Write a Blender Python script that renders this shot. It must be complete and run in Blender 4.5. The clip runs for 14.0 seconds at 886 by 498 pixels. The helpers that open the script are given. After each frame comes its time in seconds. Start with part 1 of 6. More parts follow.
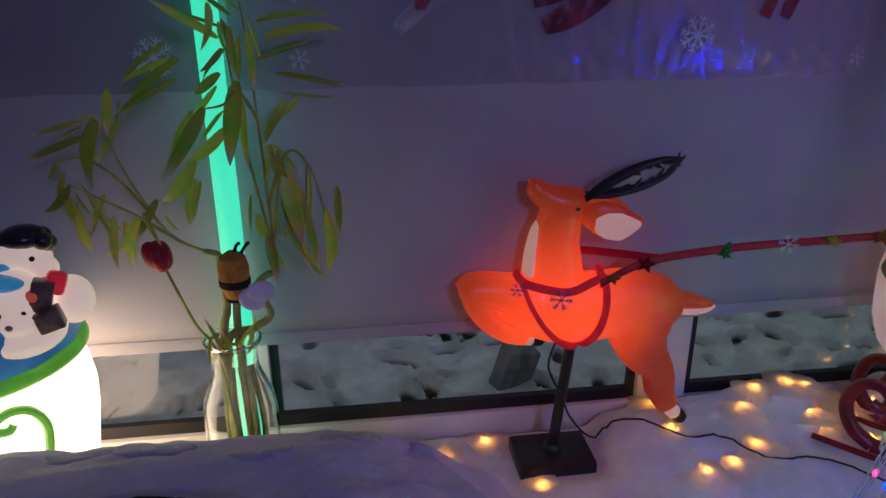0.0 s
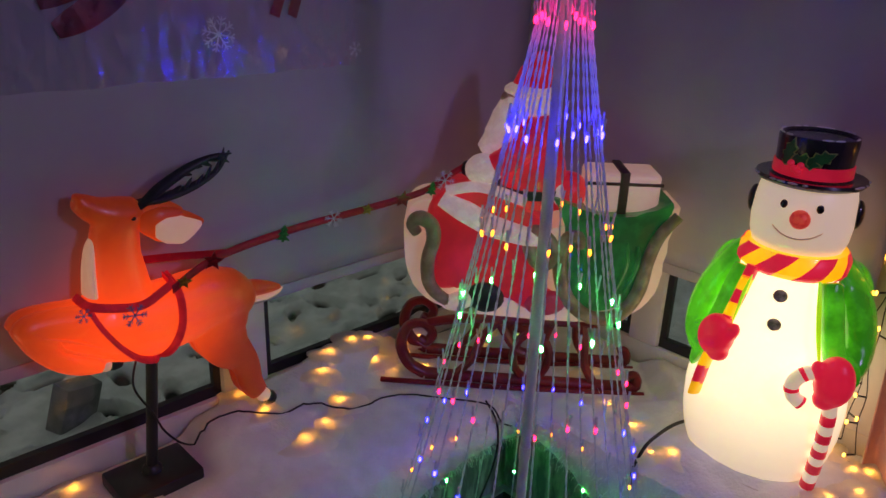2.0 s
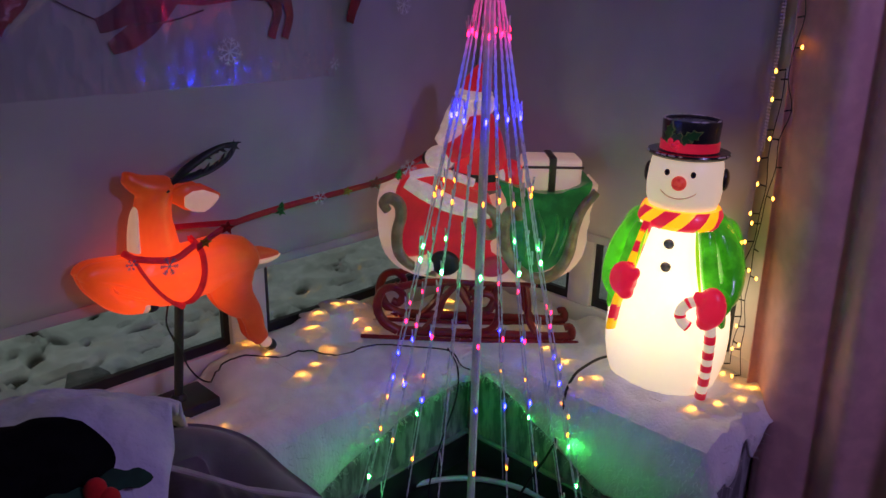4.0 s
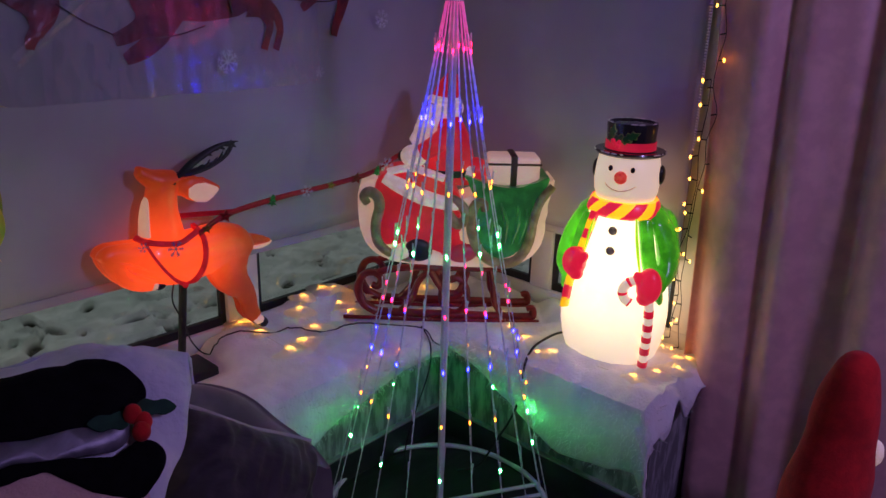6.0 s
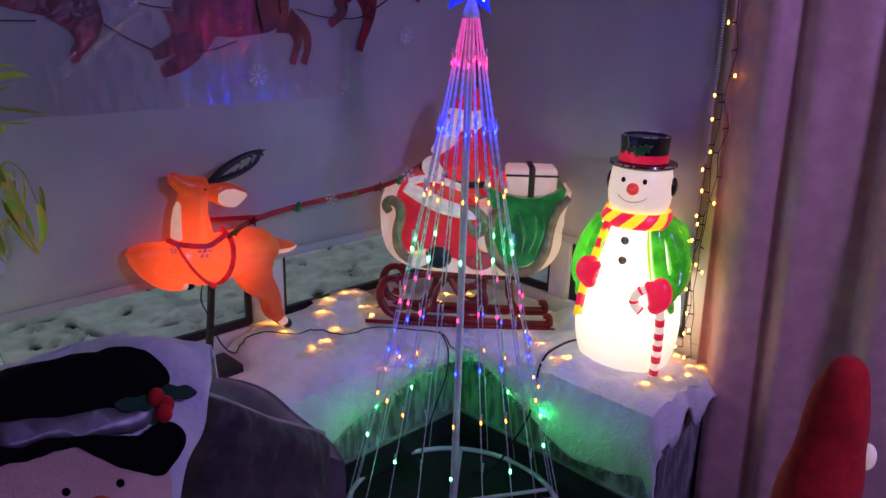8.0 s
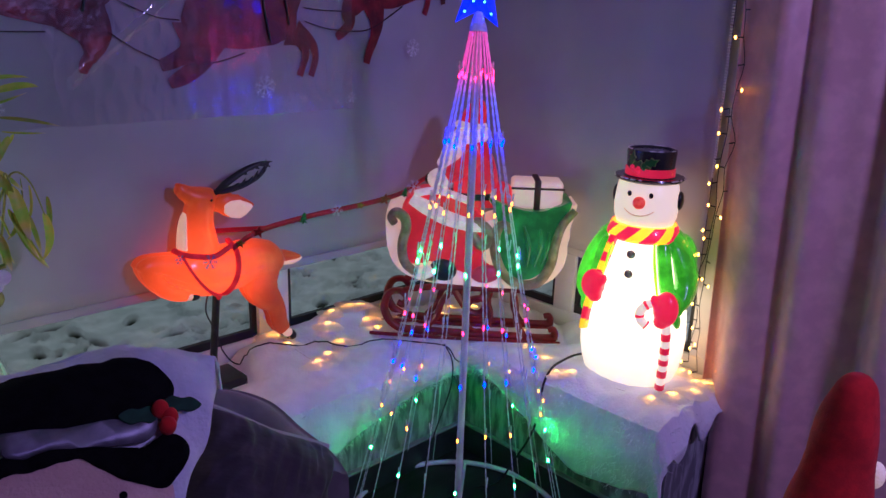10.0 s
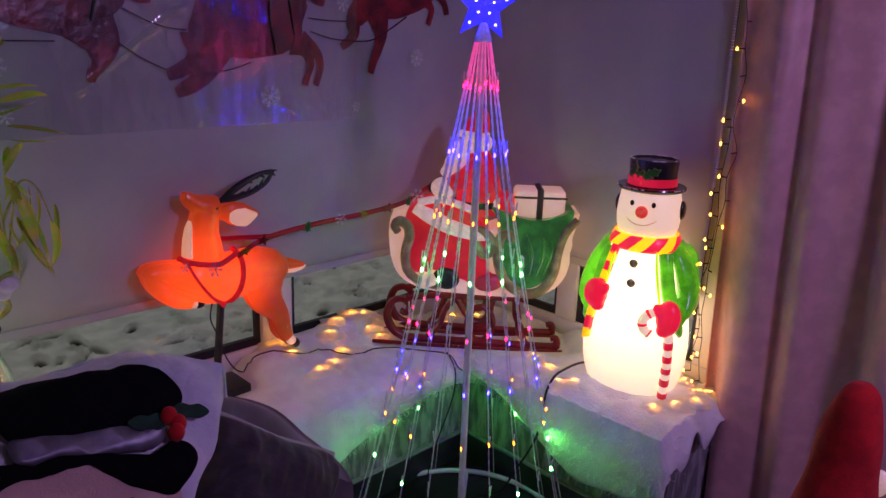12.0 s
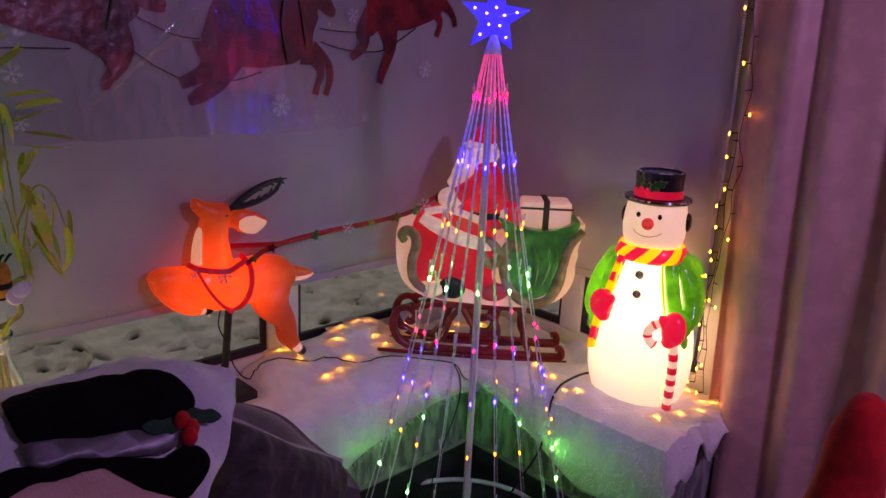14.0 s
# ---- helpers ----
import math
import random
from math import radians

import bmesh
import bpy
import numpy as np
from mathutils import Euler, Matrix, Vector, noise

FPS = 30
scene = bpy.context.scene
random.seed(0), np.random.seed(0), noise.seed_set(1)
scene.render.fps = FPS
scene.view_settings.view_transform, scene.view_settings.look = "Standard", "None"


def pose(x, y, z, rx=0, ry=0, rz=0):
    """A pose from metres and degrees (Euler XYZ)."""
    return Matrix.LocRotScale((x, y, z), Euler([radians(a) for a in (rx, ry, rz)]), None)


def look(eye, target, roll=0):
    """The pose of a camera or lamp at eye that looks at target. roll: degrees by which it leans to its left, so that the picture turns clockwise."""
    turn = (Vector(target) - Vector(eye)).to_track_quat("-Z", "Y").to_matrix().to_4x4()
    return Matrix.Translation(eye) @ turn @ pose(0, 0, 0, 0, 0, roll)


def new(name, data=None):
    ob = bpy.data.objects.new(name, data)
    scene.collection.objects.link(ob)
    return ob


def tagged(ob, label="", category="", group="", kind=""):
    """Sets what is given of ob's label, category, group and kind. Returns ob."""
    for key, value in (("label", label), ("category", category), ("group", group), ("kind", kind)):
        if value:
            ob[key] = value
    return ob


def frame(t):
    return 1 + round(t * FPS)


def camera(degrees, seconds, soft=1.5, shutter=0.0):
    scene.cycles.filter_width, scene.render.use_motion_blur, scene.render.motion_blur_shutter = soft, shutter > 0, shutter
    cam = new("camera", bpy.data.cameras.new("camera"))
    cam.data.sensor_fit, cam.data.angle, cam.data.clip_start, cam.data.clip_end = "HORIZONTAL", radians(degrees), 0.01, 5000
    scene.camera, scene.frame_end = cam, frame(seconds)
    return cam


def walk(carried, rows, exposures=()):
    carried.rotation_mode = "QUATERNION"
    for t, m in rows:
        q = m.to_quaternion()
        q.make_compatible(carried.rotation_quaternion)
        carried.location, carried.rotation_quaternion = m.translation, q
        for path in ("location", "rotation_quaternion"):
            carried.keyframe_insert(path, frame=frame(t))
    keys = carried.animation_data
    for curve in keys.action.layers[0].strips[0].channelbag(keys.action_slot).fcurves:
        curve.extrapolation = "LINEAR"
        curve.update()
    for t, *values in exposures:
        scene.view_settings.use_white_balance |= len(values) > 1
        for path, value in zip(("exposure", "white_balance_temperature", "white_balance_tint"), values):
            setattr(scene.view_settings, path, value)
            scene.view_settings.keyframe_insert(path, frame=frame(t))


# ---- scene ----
cam = camera(61.3, 14.0)
PATH = [
    (0, (-1.326, -1.086, 1.514), (-1.079, 0.754, 0.773), -0.2),
    (0.5, (-1.311, -1.095, 1.511), (-0.895, 0.718, 0.774), -0.1),
    (1, (-1.330, -1.064, 1.530), (-0.506, 0.599, 0.784), -0.0),
    (1.5, (-1.369, -1.072, 1.532), (-0.186, 0.358, 0.784), 1.4),
    (2, (-1.399, -1.094, 1.526), (-0.085, 0.224, 0.794), 2.2),
    (2.5, (-1.453, -1.199, 1.535), (-0.121, 0.117, 0.830), 2.1),
    (3, (-1.551, -1.351, 1.529), (-0.212, -0.033, 0.841), 2.0),
    (3.2, (-1.578, -1.418, 1.518), (-0.249, -0.081, 0.851), 1.4),
    (5.3, (-1.860, -1.500, 1.561), (-0.409, -0.282, 0.916), 1.3),
    (5.5, (-1.863, -1.560, 1.571), (-0.428, -0.327, 0.925), 1.3),
    (6, (-1.889, -1.679, 1.564), (-0.482, -0.411, 0.923), 1.6),
    (6.5, (-1.902, -1.752, 1.568), (-0.523, -0.452, 0.929), 1.8),
    (7, (-1.909, -1.792, 1.568), (-0.551, -0.462, 0.943), 1.7),
    (7.5, (-1.911, -1.793, 1.572), (-0.560, -0.455, 0.956), 1.6),
    (8, (-1.913, -1.785, 1.567), (-0.563, -0.438, 0.962), 1.6),
    (8.5, (-1.912, -1.777, 1.567), (-0.563, -0.427, 0.970), 1.8),
    (11, (-1.916, -1.779, 1.571), (-0.566, -0.415, 1.007), 1.9),
    (11.5, (-1.927, -1.776, 1.572), (-0.574, -0.413, 1.012), 2.0),
    (12, (-1.934, -1.775, 1.571), (-0.579, -0.412, 1.018), 2.1),
    (12.5, (-1.943, -1.777, 1.569), (-0.585, -0.413, 1.025), 2.2),
    (13, (-1.944, -1.781, 1.578), (-0.589, -0.413, 1.034), 2.3),
    (13.5, (-1.957, -1.773, 1.571), (-0.597, -0.406, 1.038), 2.5),
    (14, (-1.964, -1.769, 1.571), (-0.603, -0.401, 1.045), 2.7),
]
EXPOSURES = [(0, -0.05, 6300, 22), (0.5, 0.3, 6600, 36), (1.0, 0.5, 9000, 27), (1.5, 0.35, 7600, 14), (2.0, -0.1, 8000, 13), (3.0, -0.05, 7700, 13), (5.5, 0.15, 7400, 16), (7.5, 0.3, 7100, 20),
             (8.5, 0.65, 6200, 19), (11.0, 0.55, 6400, 20), (11.5, 0.42, 8600, 34), (12.5, 0.45, 7500, 27), (13.5, 0.5, 7000, 27), (14.0, 0.38, 9800, 42)]
walk(cam, [(t, look(eye, target, roll)) for t, eye, target, roll in PATH], EXPOSURES)

# ---- light ----
FLOOR, SILL, BLIND_V, BLIND_U, WIN = -0.06, 0.41, 0.355, 0.375, 0.43
world = bpy.data.worlds.new("night_sky")
scene.world = world
world.use_nodes = True
bg = world.node_tree.nodes["Background"]
bg.inputs[0].default_value = (0.62, 0.82, 0.86, 1)
bg.inputs[1].default_value = 0.19
scene.view_settings.exposure = 0.0


def area_lamp(name, eye, target, size, power, colour):
    data = bpy.data.lights.new(name, "AREA")
    data.shape, data.size, data.energy, data.color = "DISK", size, power, colour
    ob = new(name, data)
    ob.matrix_world = look(eye, target)
    return ob


# Unseen lamp added out of view as violet fill light for the room.
area_lamp("unseen_room_fill", (-0.7, -2.9, 2.3), (0.3, -0.9, 1.0), 0.35, 16.5, (0.43, 0.34, 1.0))


# ---- materials ----
def mat(name, colour, rough=0.6, second=None, scale=12.0, bump=0.0, bump_scale=60.0, metal=0.0, coat=0.0, glow=0.0,
        glow_colour=None, centre=None, reach=0.4, random_tint=0.0, sheen=0.0, stretch=(1, 1, 1), edge=(0.42, 0.62)):
    """Noise-varied surface; glow is emission, from a lit shell's bulb at centre or added to brighten a part without
    one.
    """
    m = bpy.data.materials.new(name)
    m.use_nodes = True
    n, l = m.node_tree.nodes, m.node_tree.links
    b = n["Principled BSDF"]
    b.inputs["Roughness"].default_value, b.inputs["Metallic"].default_value = rough, metal
    b.inputs["Coat Weight"].default_value, b.inputs["Sheen Weight"].default_value = coat, sheen
    co = n.new("ShaderNodeTexCoord")
    mp = n.new("ShaderNodeMapping")
    mp.inputs["Scale"].default_value = stretch
    l.new(co.outputs["Object"], mp.inputs[0])
    tex = n.new("ShaderNodeTexNoise")
    tex.inputs["Scale"].default_value, tex.inputs["Detail"].default_value = scale, 6
    l.new(mp.outputs[0], tex.inputs["Vector"])
    ramp = n.new("ShaderNodeValToRGB")
    c2 = second or tuple(c * 0.72 for c in colour)
    ramp.color_ramp.elements[0].position, ramp.color_ramp.elements[1].position = edge
    ramp.color_ramp.elements[0].color, ramp.color_ramp.elements[1].color = (*c2, 1), (*colour, 1)
    l.new(tex.outputs[0], ramp.inputs[0])
    out = ramp.outputs[0]
    if random_tint:
        info, hsv, mr = n.new("ShaderNodeObjectInfo"), n.new("ShaderNodeHueSaturation"), n.new("ShaderNodeMapRange")
        mr.inputs[3].default_value, mr.inputs[4].default_value = 1 - random_tint, 1 + random_tint
        l.new(info.outputs["Random"], mr.inputs[0])
        l.new(mr.outputs[0], hsv.inputs["Value"])
        l.new(out, hsv.inputs["Color"])
        out = hsv.outputs[0]
    l.new(out, b.inputs["Base Color"])
    if bump:
        t2, bp = n.new("ShaderNodeTexNoise"), n.new("ShaderNodeBump")
        t2.inputs["Scale"].default_value, t2.inputs["Detail"].default_value = bump_scale, 5
        l.new(mp.outputs[0], t2.inputs["Vector"])
        bp.inputs["Strength"].default_value, bp.inputs["Distance"].default_value = bump, 0.01
        l.new(t2.outputs[0], bp.inputs["Height"])
        l.new(bp.outputs[0], b.inputs["Normal"])
    if glow:
        if glow_colour:
            b.inputs["Emission Color"].default_value = (*glow_colour, 1)
        else:
            l.new(out, b.inputs["Emission Color"])
        if centre:
            d, mr = n.new("ShaderNodeVectorMath"), n.new("ShaderNodeMapRange")
            d.operation = "DISTANCE"
            d.inputs[1].default_value = centre
            l.new(co.outputs["Object"], d.inputs[0])
            mr.interpolation_type = "SMOOTHSTEP"
            mr.inputs[1].default_value, mr.inputs[2].default_value = 0.05, reach
            mr.inputs[3].default_value, mr.inputs[4].default_value = glow, glow * 0.12
            l.new(d.outputs["Value"], mr.inputs[0])
            l.new(mr.outputs[0], b.inputs["Emission Strength"])
        else:
            b.inputs["Emission Strength"].default_value = glow
    return m


def glass(name, tint=(1, 1, 1), rough=0.0, ior=1.45):
    m = bpy.data.materials.new(name)
    m.use_nodes = True
    b = m.node_tree.nodes["Principled BSDF"]
    b.inputs["Base Color"].default_value = (*tint, 1)
    b.inputs["Transmission Weight"].default_value, b.inputs["Roughness"].default_value, b.inputs["IOR"].default_value = 1, rough, ior
    return m


def lamp_mat(name, colour, strength):
    m = bpy.data.materials.new(name)
    m.use_nodes = True
    b = m.node_tree.nodes["Principled BSDF"]
    b.inputs["Base Color"].default_value = (*[0.5 * c + 0.3 for c in colour], 1)
    b.inputs["Emission Color"].default_value, b.inputs["Emission Strength"].default_value = (*colour, 1), strength
    b.inputs["Roughness"].default_value = 0.2
    return m


M_BLIND = mat("blind_fabric", (0.45, 0.43, 0.45), 0.85, (0.40, 0.385, 0.40), 3, 0.15, 900)
M_PAINT = mat("white_frame_paint", (0.78, 0.77, 0.74), 0.35, (0.70, 0.68, 0.64), 5, 0.05, 200)
M_SEAL = mat("black_rubber_seal", (0.015, 0.015, 0.016), 0.55)
M_PAPER = mat("grey_wallpaper", (0.42, 0.42, 0.42), 0.8, (0.17, 0.17, 0.175), 38, 0.2, 120, stretch=(1, 1, 0.25))
M_SKIRT = mat("dark_skirting", (0.035, 0.035, 0.04), 0.4, (0.02, 0.02, 0.022), 8)
M_SKIRT_TOP = mat("grey_skirting_edge", (0.35, 0.35, 0.36), 0.4)
M_FLOOR = mat("dark_floor_boards", (0.022, 0.020, 0.020), 0.35, (0.012, 0.011, 0.011), 14, 0.05, 60, stretch=(0.2, 2, 1))
M_WALL = mat("dim_wall_paint", (0.45, 0.42, 0.44), 0.8, (0.40, 0.37, 0.39), 4, 0.05, 150)
M_CEIL = mat("ceiling_paint", (0.75, 0.75, 0.75), 0.9, (0.70, 0.70, 0.70), 4)
M_FLUFF = mat("white_wadding", (0.90, 0.89, 0.88), 0.95, (0.80, 0.79, 0.78), 11, 0.4, 110, sheen=0.3, stretch=(1, 1, 0.4))
M_SNOW = mat("trodden_snow", (0.80, 0.82, 0.82), 0.8, (0.60, 0.63, 0.62), 7, 0.5, 60)
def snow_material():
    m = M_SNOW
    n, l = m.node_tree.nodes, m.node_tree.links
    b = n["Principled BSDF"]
    # Footprint hollows are darkened in the base colour, by height alone.
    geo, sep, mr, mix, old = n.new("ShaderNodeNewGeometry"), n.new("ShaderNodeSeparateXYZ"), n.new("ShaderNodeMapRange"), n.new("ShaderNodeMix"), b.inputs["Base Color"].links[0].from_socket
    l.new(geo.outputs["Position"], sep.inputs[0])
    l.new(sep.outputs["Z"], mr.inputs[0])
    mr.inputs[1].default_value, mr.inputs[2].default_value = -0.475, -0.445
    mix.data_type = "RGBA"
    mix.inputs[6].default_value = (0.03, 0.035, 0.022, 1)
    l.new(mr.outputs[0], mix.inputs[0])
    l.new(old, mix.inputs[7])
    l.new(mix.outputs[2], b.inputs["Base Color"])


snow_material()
M_GLASS = glass("window_glass")
M_CURTAIN = mat("mauve_curtain", (0.74, 0.42, 0.40), 0.42, (0.64, 0.35, 0.34), 18, 0.12, 500, sheen=0.3)
M_BLACK = mat("black_plastic", (0.012, 0.012, 0.013), 0.4, (0.02, 0.02, 0.02), 20)
M_WIRE = mat("black_cable", (0.01, 0.01, 0.01), 0.45)
M_WHITE_METAL = mat("white_enamelled_steel", (0.85, 0.85, 0.86), 0.3, (0.62, 0.63, 0.64), 9)


# ---- mesh helpers ----
def to_mesh(bm, name, material, smooth=True):
    me = bpy.data.meshes.new(name)
    bmesh.ops.recalc_face_normals(bm, faces=bm.faces)
    bm.to_mesh(me)
    bm.free()
    for m in (material if isinstance(material, (list, tuple)) else [material]):
        me.materials.append(m)
    if smooth:
        me.polygons.foreach_set("use_smooth", [True] * len(me.polygons))
        me.set_sharp_from_angle(angle=radians(40))
    return me


def part(name, bm, material, parent=None, label="", at=None, smooth=True):
    ob = new(name, to_mesh(bm, name, material, smooth))
    if at is not None:
        ob.matrix_basis = at
    if parent is not None:
        ob.parent = parent
    if label:
        ob["label"] = label
    return ob


def thing(name, m, label, category, group="", kind=""):
    return_ob = new(name)
    return_ob.empty_display_size = 0.05
    return_ob.matrix_basis = m
    return tagged(return_ob, label, category, group, kind)


def box(x0, x1, y0, y1, z0, z1, bevel=0.0, seg=2, bm=None):
    b = bm or bmesh.new()
    made = bmesh.ops.create_cube(b, size=1, matrix=Matrix.LocRotScale(((x0 + x1) / 2, (y0 + y1) / 2, (z0 + z1) / 2), None, (x1 - x0, y1 - y0, z1 - z0)))["verts"]
    if bevel:
        edges = list({e for v in made for e in v.link_edges})
        bmesh.ops.bevel(b, geom=edges, offset=bevel, segments=seg, profile=0.5, affect="EDGES")
    return b


def smooth_path(points, steps):
    """Catmull-Rom points through a few stations."""
    p = [Vector(q) for q in points]
    out = []
    for i in range(len(p) - 1):
        a, b, c, d = p[max(i - 1, 0)], p[i], p[i + 1], p[min(i + 2, len(p) - 1)]
        for k in range(steps):
            t = k / steps
            out.append(0.5 * (2 * b + (c - a) * t + (2 * a - 5 * b + 4 * c - d) * t * t + (3 * b - a - 3 * c + d) * t ** 3))
    out.append(p[-1])
    return out


def tube(points, radius, sides=8, bm=None, steps=0, flat=1.0, cap=True, taper=None):
    """A swept tube along points; radius may be a list; flat squeezes it along its side axis."""
    b = bm or bmesh.new()
    pts = smooth_path(points, steps) if steps else [Vector(q) for q in points]
    n = len(pts)
    if isinstance(radius, (int, float)):
        rad = [radius] * n
    else:
        rad = [float(r) for r in np.interp(np.linspace(0, len(radius) - 1, n), range(len(radius)), radius)]
    rings, up = [], None
    for i, q in enumerate(pts):
        d = (pts[min(i + 1, n - 1)] - pts[max(i - 1, 0)]).normalized()
        if up is None:
            up = d.orthogonal().normalized()
        up = (up - d * up.dot(d)).normalized()
        side = d.cross(up)
        rings.append([b.verts.new(q + (up * math.cos(a) + side * math.sin(a) * flat) * rad[i]) for a in [2 * math.pi * k / sides for k in range(sides)]])
    for r0, r1 in zip(rings, rings[1:]):
        for k in range(sides):
            b.faces.new((r0[k], r0[(k + 1) % sides], r1[(k + 1) % sides], r1[k]))
    if cap:
        b.faces.new(rings[0][::-1])
        b.faces.new(rings[-1])
    return b


def loft(stations, sides=20, bm=None, steps=4):
    """Ellipse rings (centre, half-width x, half-width y, tilt) stacked along their path, closed at both ends."""
    b = bm or bmesh.new()
    cs = smooth_path([s[0] for s in stations], steps)
    n = len(cs)
    idx = np.linspace(0, len(stations) - 1, n)
    rx = np.interp(idx, range(len(stations)), [s[1] for s in stations])
    ry = np.interp(idx, range(len(stations)), [s[2] for s in stations])
    rings, side = [], Vector((0, 1, 0))
    for i, c in enumerate(cs):
        d = (cs[min(i + 1, n - 1)] - cs[max(i - 1, 0)]).normalized()
        w = side.cross(d)
        w = w.normalized() if w.length > 1e-5 else Vector((1, 0, 0))
        s2 = d.cross(w)
        rings.append([b.verts.new(c + w * math.cos(a) * float(rx[i]) + s2 * math.sin(a) * float(ry[i])) for a in [2 * math.pi * k / sides for k in range(sides)]])
    for r0, r1 in zip(rings, rings[1:]):
        for k in range(sides):
            b.faces.new((r0[k], r0[(k + 1) % sides], r1[(k + 1) % sides], r1[k]))
    b.faces.new(rings[0][::-1])
    b.faces.new(rings[-1])
    return b


def lathe(profile, sides=40, squash=1.0, bm=None, lobes=None):
    """Turned round z from (radius, z) pairs."""
    b = bm or bmesh.new()
    rings = []
    for r, z in profile:
        rings.append([b.verts.new((r * math.cos(a), r * squash * math.sin(a), z)) for a in [2 * math.pi * k / sides for k in range(sides)]])
    for r0, r1 in zip(rings, rings[1:]):
        for k in range(sides):
            b.faces.new((r0[k], r0[(k + 1) % sides], r1[(k + 1) % sides], r1[k]))
    b.faces.new(rings[0][::-1])
    b.faces.new(rings[-1])
    return b


def ball(c, rx, ry=None, rz=None, bm=None, turn=None, seg=16):
    b = bm or bmesh.new()
    m = Matrix.Translation(c) @ (turn or Matrix.Identity(4)) @ Matrix.Diagonal((rx, ry or rx, rz or rx, 1))
    bmesh.ops.create_uvsphere(b, u_segments=seg, v_segments=max(6, seg // 2 + 2), radius=1, matrix=m)
    return b


def slab(outline, y0, y1, bevel=0.0, bm=None, steps=3, seg=3):
    """A closed outline in x, z, drawn smoothly through a few stations and given depth along y."""
    b = bm or bmesh.new()
    pts = [Vector((x, 0, z)) for x, z in outline]
    n, ring = len(pts), []
    for i in range(n):
        a, p, c, d = pts[i - 1], pts[i], pts[(i + 1) % n], pts[(i + 2) % n]
        for k in range(steps):
            t = k / steps
            ring.append(0.5 * (2 * p + (c - a) * t + (2 * a - 5 * p + 4 * c - d) * t * t + (3 * p - a - 3 * c + d) * t ** 3))
    front = [b.verts.new((q.x, y0, q.z)) for q in ring]
    back = [b.verts.new((q.x, y1, q.z)) for q in ring]
    f0, f1 = b.faces.new(front), b.faces.new(back[::-1])
    m = len(ring)
    for i in range(m):
        b.faces.new((front[i], back[i], back[(i + 1) % m], front[(i + 1) % m]))
    if bevel:
        edges = list(f0.edges) + list(f1.edges)
        bmesh.ops.bevel(b, geom=edges, offset=bevel, segments=seg, profile=0.5, affect="EDGES", clamp_overlap=True)
    return b


def grid(nx, ny, f, bm=None):
    """A sheet from f(s, t), with s and t from 0 to 1."""
    b = bm or bmesh.new()
    v = [[b.verts.new(f(i / nx, j / ny)) for j in range(ny + 1)] for i in range(nx + 1)]
    for i in range(nx):
        for j in range(ny):
            b.faces.new((v[i][j], v[i + 1][j], v[i + 1][j + 1], v[i][j + 1]))
    return b


def solid(ob, thickness, offset=-1.0):
    md = ob.modifiers.new("thickness", "SOLIDIFY")
    md.thickness, md.offset = thickness, offset
    return ob


def melt(ob, voxel, rounds=6):
    """Joins overlapping lobes of a moulded shell into one smooth skin."""
    md = ob.modifiers.new("skin", "REMESH")
    md.mode, md.voxel_size, md.use_smooth_shade = "VOXEL", voxel, True
    sm = ob.modifiers.new("soften", "SMOOTH")
    sm.factor, sm.iterations = 0.5, rounds
    return ob


def wob(x, y=0.0, z=0.0, s=1.0):
    return noise.noise(Vector((x * s, y * s, z * s)))


# ---- structure ----
S = "structure"
tagged(part("floor", box(-4.0, 1.2, -4.2, 0.7, FLOOR - 0.1, FLOOR), M_FLOOR), "dark polished floor under the decorations", "floor", kind=S)
tagged(part("ceiling", box(-4.0, 1.2, -4.2, 0.7, 2.42, 2.5), M_CEIL), "plain white ceiling", "ceiling", kind=S)
tagged(part("wall_west", box(-4.1, -4.0, -4.2, 0.7, FLOOR, 2.42), M_WALL), "plain painted room wall", "wall", kind=S)
tagged(part("wall_south", box(-4.0, 1.2, -4.3, -4.2, FLOOR, 2.42), M_WALL), "plain painted room wall", "wall", kind=S)
tagged(part("wall_east", box(0.47, 0.6, -4.2, -0.86, FLOOR, 2.42), M_WALL), "plain painted wall behind the curtain", "wall", kind=S)
tagged(part("wall_low_north", box(-4.0, 0.52, 0.06, 0.52, FLOOR, SILL - 0.03), M_PAPER), "low window wall with grey flecked wallpaper", "wall", kind=S)
tagged(part("wall_low_east", box(0.045, 0.52, -0.83, 0.06, FLOOR, SILL - 0.03), M_PAPER), "low window wall with grey flecked wallpaper", "wall", kind=S)
tagged(part("wall_top_north", box(-4.0, 0.52, 0.40, 0.52, 2.2, 2.42), M_WALL), "wall strip above the window", "wall", kind=S)
tagged(part("wall_top_east", box(0.40, 0.52, -0.86, 0.40, 2.2, 2.42), M_WALL), "wall strip above the window", "wall", kind=S)
for nm, (x0, x1, y0, y1) in {"baseboard_north": (-4.0, 0.027, 0.042, 0.06), "baseboard_east": (0.027, 0.045, -0.83, 0.06)}.items():
    bb = tagged(part(nm, box(x0, x1, y0, y1, FLOOR, 0.045, 0.003), M_SKIRT), "dark skirting board with a paler top edge", "baseboard", kind=S)
    part("top_edge", box(x0, x1, y0 - 0.002 * (nm[-1] == "h"), y1, 0.046, 0.054, 0.002), M_SKIRT_TOP, bb, "pale grey top edge")
tagged(part("window_sill_north", box(-4.0, 0.40, 0.012, 0.40, SILL - 0.028, SILL, 0.006), M_PAINT), "white painted window board", "window sill", kind=S)
tagged(part("window_sill_east", box(0.0, 0.40, -0.835, 0.010, SILL - 0.028, SILL, 0.006), M_PAINT), "white painted window board", "window sill", kind=S)


